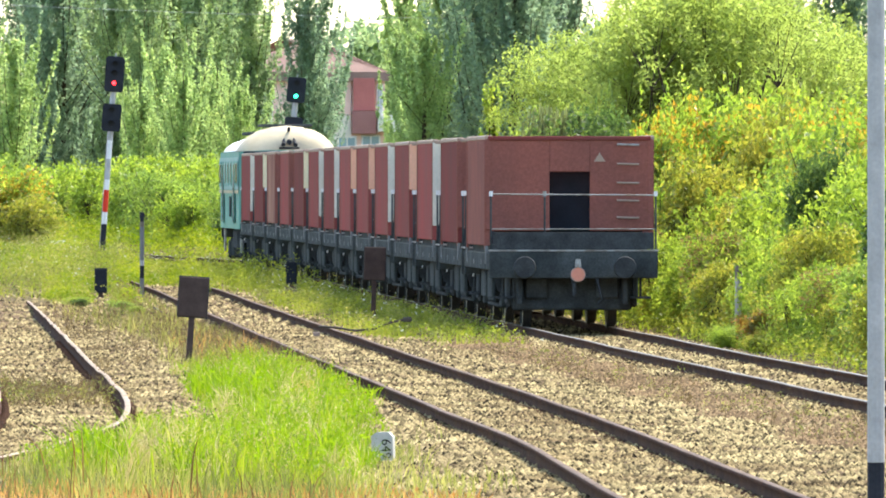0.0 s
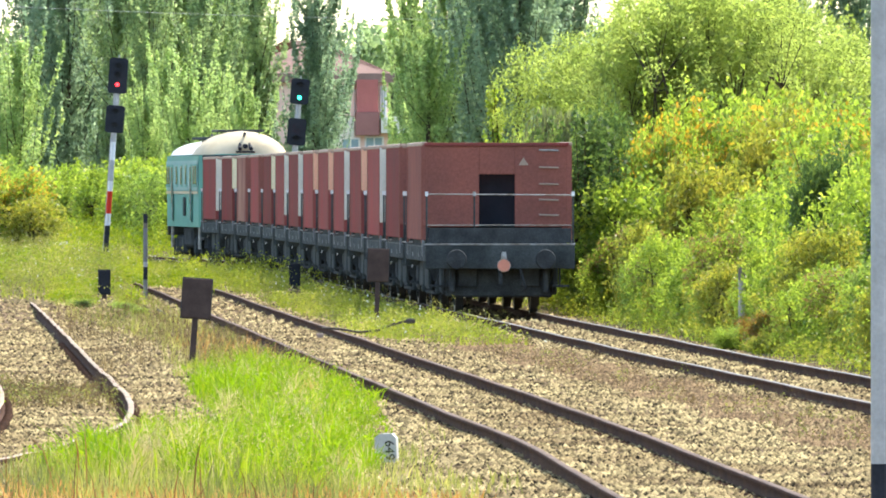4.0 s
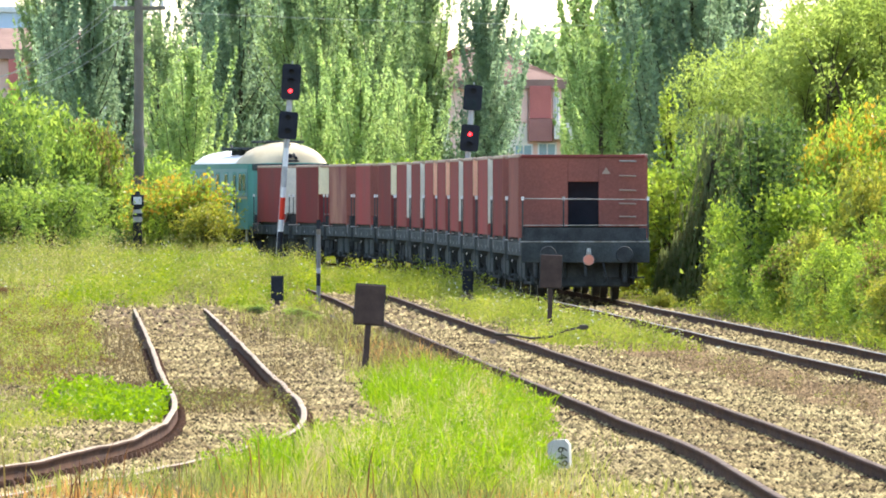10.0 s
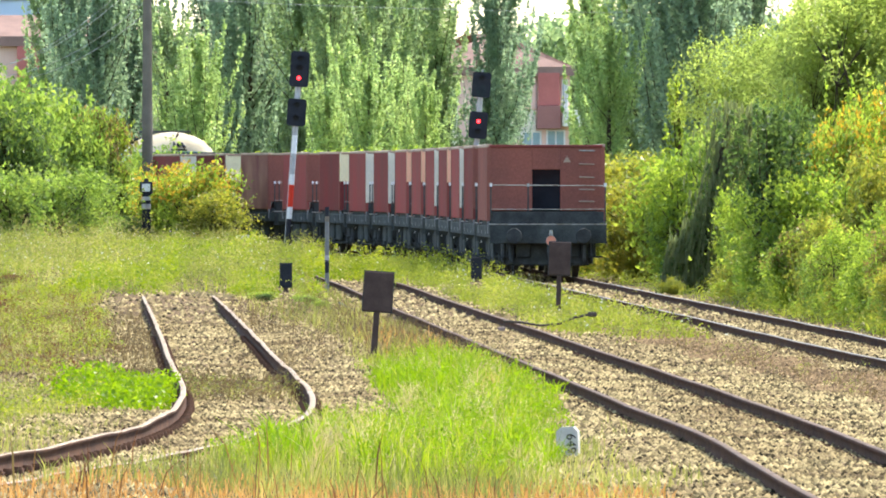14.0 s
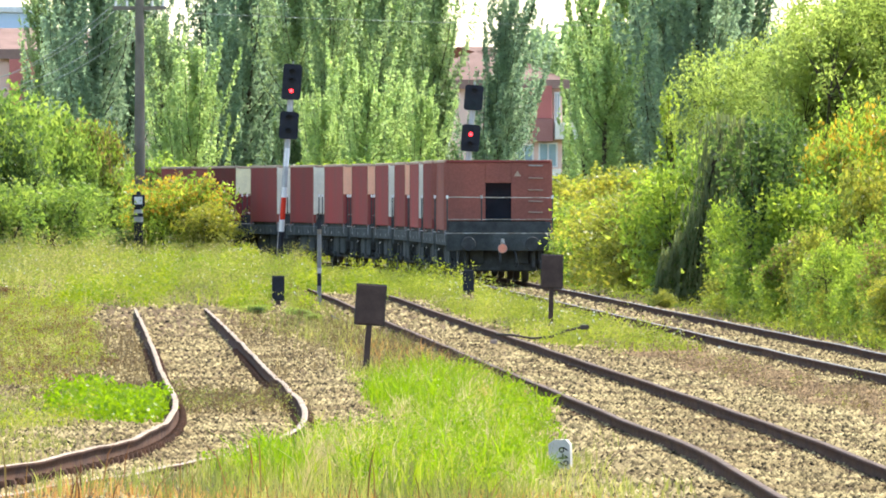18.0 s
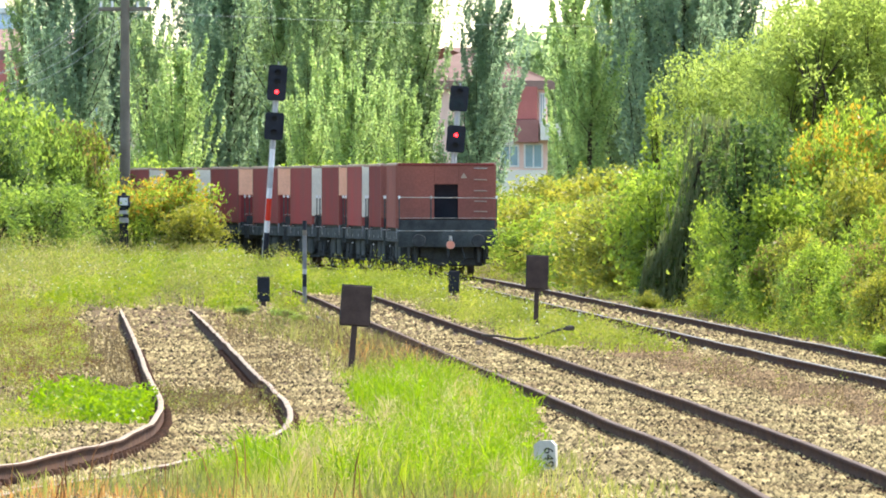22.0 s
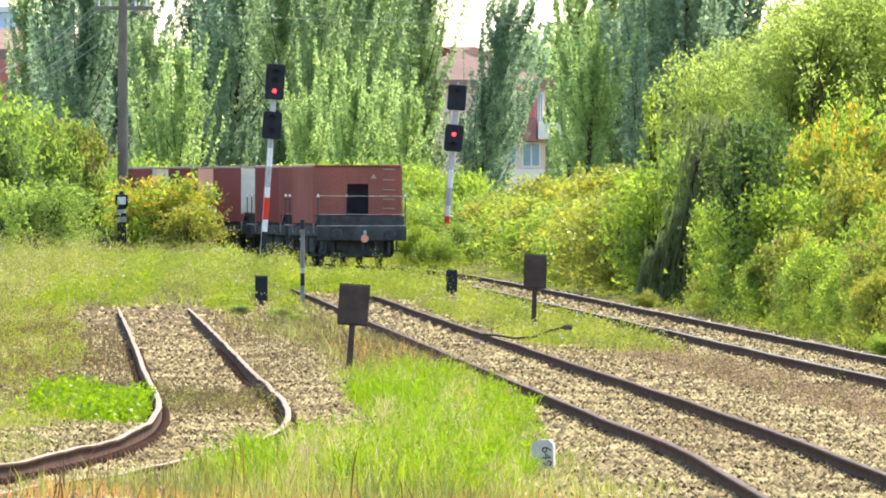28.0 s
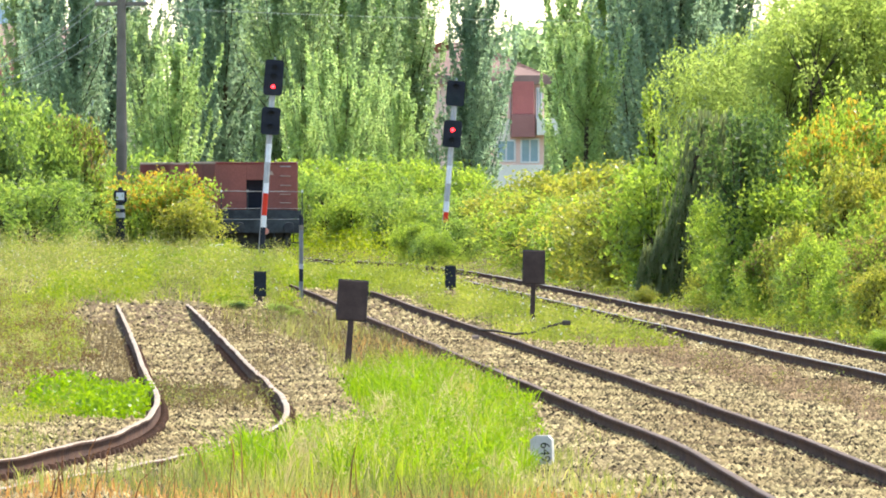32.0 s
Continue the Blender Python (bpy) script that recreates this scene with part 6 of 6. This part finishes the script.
weeds("meadow_weeds", "pale tan-green leafy weeds in the meadow", spots(1700, 241, 420, tan_weeds, 51), WEED, (0.3, 0.75), (0.015, 0.038), 51, 26, 0.17)
weeds("meadow_weeds", "green leafy weeds in the overgrown siding", spots(2600, 240, 420, green_weeds, 52), GRASS, (0.25, 0.6), (0.018, 0.042), 53, 26, 0.18)
weeds("meadow_weeds", "pale yellow-green weeds in the meadow", spots(900, 240, 420, tan_weeds, 63), VERGE, (0.3, 0.8), (0.015, 0.036), 63, 26, 0.16)
weeds("siding_weeds", "low green and brown weeds beside the siding", spots(650, 110, 243, patchy, 55), GRASS, (0.15, 0.42), (0.012, 0.028), 55, 22, 0.1)
weeds("siding_weeds", "dull tan weeds beside the siding", spots(1200, 110, 243, meadow, 56), WEED, (0.14, 0.44), (0.01, 0.024), 57, 22, 0.1)
weeds("siding_weeds", "dead brown weeds beside the siding", spots(500, 130, 243, brown, 57), STALK, (0.12, 0.36), (0.01, 0.02), 59, 20, 0.09)
weeds("verge_weeds", "yellow-green leafy weeds between the two lines", spots(1300, 184, 400, between, 58), VERGE, (0.22, 0.5), (0.014, 0.034), 61, 22, 0.14)
weeds("verge_weeds", "pale flowering weeds between the two lines", spots(700, 180, 400, pale_between, 59), WEED, (0.25, 0.65), (0.012, 0.028), 65, 20, 0.13)
weeds("bank_weeds", "bright leafy weeds at the foot of the bank", spots(1000, 150, 400, margin, 60), VERGE, (0.2, 0.6), (0.016, 0.038), 67, 24, 0.15)
weeds("hedge_weeds", "tall green weeds at the foot of the hedge", spots(1500, 380, 500, hedge_foot, 71), GRASS, (0.5, 1.3), (0.03, 0.06), 71, 26, 0.25)
weeds("tall_weeds", "taller seeding weeds in the meadow", spots(700, 250, 400, tall_clumps, 73), WEED, (0.5, 1.1), (0.014, 0.034), 73, 28, 0.14)
weeds("tall_weeds", "taller green weeds in the meadow", spots(400, 248, 400, tall_clumps, 75), VERGE, (0.4, 0.95), (0.016, 0.038), 75, 28, 0.16)
blades("dry_grass", "dry orange grass beside the loop line", spots(900, 140, 190, dry_patch, 92), STRAW, (0.1, 0.3), (0.006, 0.014), 92)
weeds("bank_weeds", "sunlit yellow-green weeds on the low bank", spots(450, 150, 236, low_bank, 81), VERGE, (0.3, 0.75), (0.014, 0.034), 81, 24, 0.13)
weeds("bank_weeds", "green weeds on the low bank", spots(350, 150, 236, low_bank, 82), BUSH, (0.3, 0.85), (0.016, 0.036), 83, 24, 0.14)
weeds("siding_weeds", "brown dead weeds across the siding", spots(150, 136, 151, belt, 84), STALK, (0.12, 0.34), (0.01, 0.02), 85, 22, 0.08)
weeds("siding_weeds", "rusty dead weeds beside the siding", spots(1100, 140, 243, meadow, 101), STALK_RED, (0.12, 0.4), (0.01, 0.022), 101, 20, 0.1)
weeds("siding_weeds", "pale tan weeds beside the siding", spots(380, 120, 243, meadow, 103), SEED, (0.15, 0.45), (0.007, 0.016), 103, 22, 0.09)
weeds("siding_weeds", "olive weeds across the siding", spots(90, 136, 151, belt, 86), WEED, (0.12, 0.3), (0.01, 0.02), 87, 22, 0.08)
weeds("strip_tufts", "brown tufts in the earth beside the main line", spots(260, 108, 205, tufts, 88), STALK, (0.08, 0.24), (0.008, 0.018), 89, 18, 0.07)
weeds("strip_tufts", "small green tufts in the earth beside the main line", spots(120, 108, 205, tufts, 90), WEED, (0.08, 0.26), (0.008, 0.018), 91, 18, 0.07)
weeds("seeding_weeds", "pale tan seed heads above the meadow", spots(650, 250, 400, tan_patch, 92), SEED, (0.45, 1.0), (0.008, 0.02), 93, 30, 0.12)
weeds("seeding_weeds", "rust-brown dead weeds in the meadow", spots(120, 244, 380, rust_patch, 94), STALK_RED, (0.15, 0.42), (0.012, 0.026), 95, 26, 0.13)
weeds("verge_weeds", "taller weeds hiding the far rails", spots(900, 270, 440, far_verge, 96), VERGE, (0.4, 0.85), (0.018, 0.04), 97, 24, 0.17)
weeds("island_weeds", "pale seeding grass in the overgrown patch", spots(170, 98, 162, fresh, 98), SEED, (0.25, 0.55), (0.006, 0.014), 99, 26, 0.07)
weeds("island_weeds", "bright green leafy tufts in the overgrown patch", spots(800, 100, 160, clumps, 62), BROADLEAF, (0.15, 0.4), (0.012, 0.028), 69, 24, 0.09)
blades("dead_stems", "tall dark dead stems in front of the siding", spots(70, 86, 98, lambda x, y: 1.0 if x < 0.3 and abs(side_of(SIDING, x, y)) > 0.9 else 0, 93), STALK_RED, (0.3, 0.7), (0.01, 0.018), 94, 0.6)
rng = np.random.default_rng(77)
fl = np.array([(x, y, z + 0.45 * h + rng.uniform(0, 0.25)) for x, y, z, h in spots(700, 240, 420, meadow, 9)] + [(x, y, z + rng.uniform(0.15, 0.5)) for x, y, z, h in spots(260, 170, 400, between, 10)])
tagged(new("flowers", leaves("flowers", fl, (0.015, 0.038), FLOWER, 78)), "tiny white flower heads in the weeds", "flowers", kind="stuff")
patch = []
for x, y, z, h in spots(330, 131, 147, lambda x, y: 1.0 if side_of(SIDING, x, y) < -0.92 and math.hypot((y - 139) / 8.5, (side_of(SIDING, x, y) + 1.35) / 0.85) < 0.9 + 0.7 * noise.noise((x / 0.35, y / 4.0, 2.0)) else 0, 21):
    for k in range(16):
        patch.append((x + rng.normal(0, 0.1), y + rng.normal(0, 0.15), z + rng.uniform(0.02, 0.24) * (0.9 + 1.6 * noise.noise((x / 0.3, y / 5.0, 6.0)))))
tagged(new("broadleaf_weeds", leaves("broadleaf_weeds", patch, (0.022, 0.052), BROADLEAF, 79)), "bright green broad-leaved weeds beside the rail", "weeds", kind="stuff")


# ---- what moves ----
def on_line(s):
    y, x, arc = MAIN
    return np.interp(s, arc, x), np.interp(s, arc, y)


START = float(np.interp(197.0, MAIN[0], MAIN[2]))


def travelled(t):
    """Metres that the train has run since the start."""
    return 6.22 * t


def rides(vehicle, ahead, base):
    """Rows of a vehicle whose middle runs so far ahead of the train's end."""
    rows = []
    for k in range(33):
        c = START + travelled(k) + ahead
        (ax, ay), (bx, by) = on_line(c - base / 2), on_line(c + base / 2)
        rows.append((k, pose((ax + bx) / 2, (ay + by) / 2, 0.0, 0, 0, -math.degrees(math.atan2(bx - ax, by - ay)))))
    return rows


def turns(axle, y):
    """Rows of a wheelset that rolls with the train."""
    return [(k / 10, pose(0, y, 0.46, -math.degrees((travelled(k / 10) / 0.46) % (2 * math.pi)), 0, 0)) for k in range(321)]


GUST = ((0, 0.5), (3, 1.5), (6, 0.5), (8, 2.0), (10, 0.5), (13, 0.0), (15, 2.0), (17, 3.5), (19, 5.0), (21, 4.5), (23, 1.5), (25, 4.0), (28, 6.5), (30, 4.0), (31, 5.5), (32, 1.5))


def sways(tree, share, late):
    """Rows of a poplar that leans with the gusts."""
    home = tree.matrix_basis.copy()
    rows = []
    for t in range(33):
        lean = share * float(np.interp(t - late, [g[0] for g in GUST], [g[1] for g in GUST]))
        rows.append((t, Matrix.Translation(home.translation) @ pose(0, 0, 0, 0, lean, 0) @ home.to_quaternion().to_matrix().to_4x4()))
    return rows


def motions():
    for i, w in enumerate(wagons):
        walk(w, rides(w, FLOOR_HALF + PITCH * i, 5.6))
    walk(loco, rides(loco, FLOOR_HALF + PITCH * (len(wagons) - 1) + PITCH / 2 + 6.96, 7.4))
    for v in (*wagons, loco):
        for c in v.children:
            if c.name.startswith("wheelset"):
                walk(c, turns(c, c.location.y))
    for shutter, (x, y, z), rows in COVER_DISCS:
        walk(shutter, [(t, pose(x, y, z, 0, a, 0)) for t, a in rows])
    for i, tree in enumerate(poplars):
        bent = 2.0 < ROW[i][0] < 4.0
        walk(tree, sways(tree, 1.7 if bent else (0.35, 0.6, 0.8, 0.5)[i % 4], 0.0 if bent else 0.3 * (i % 3)))


motions()
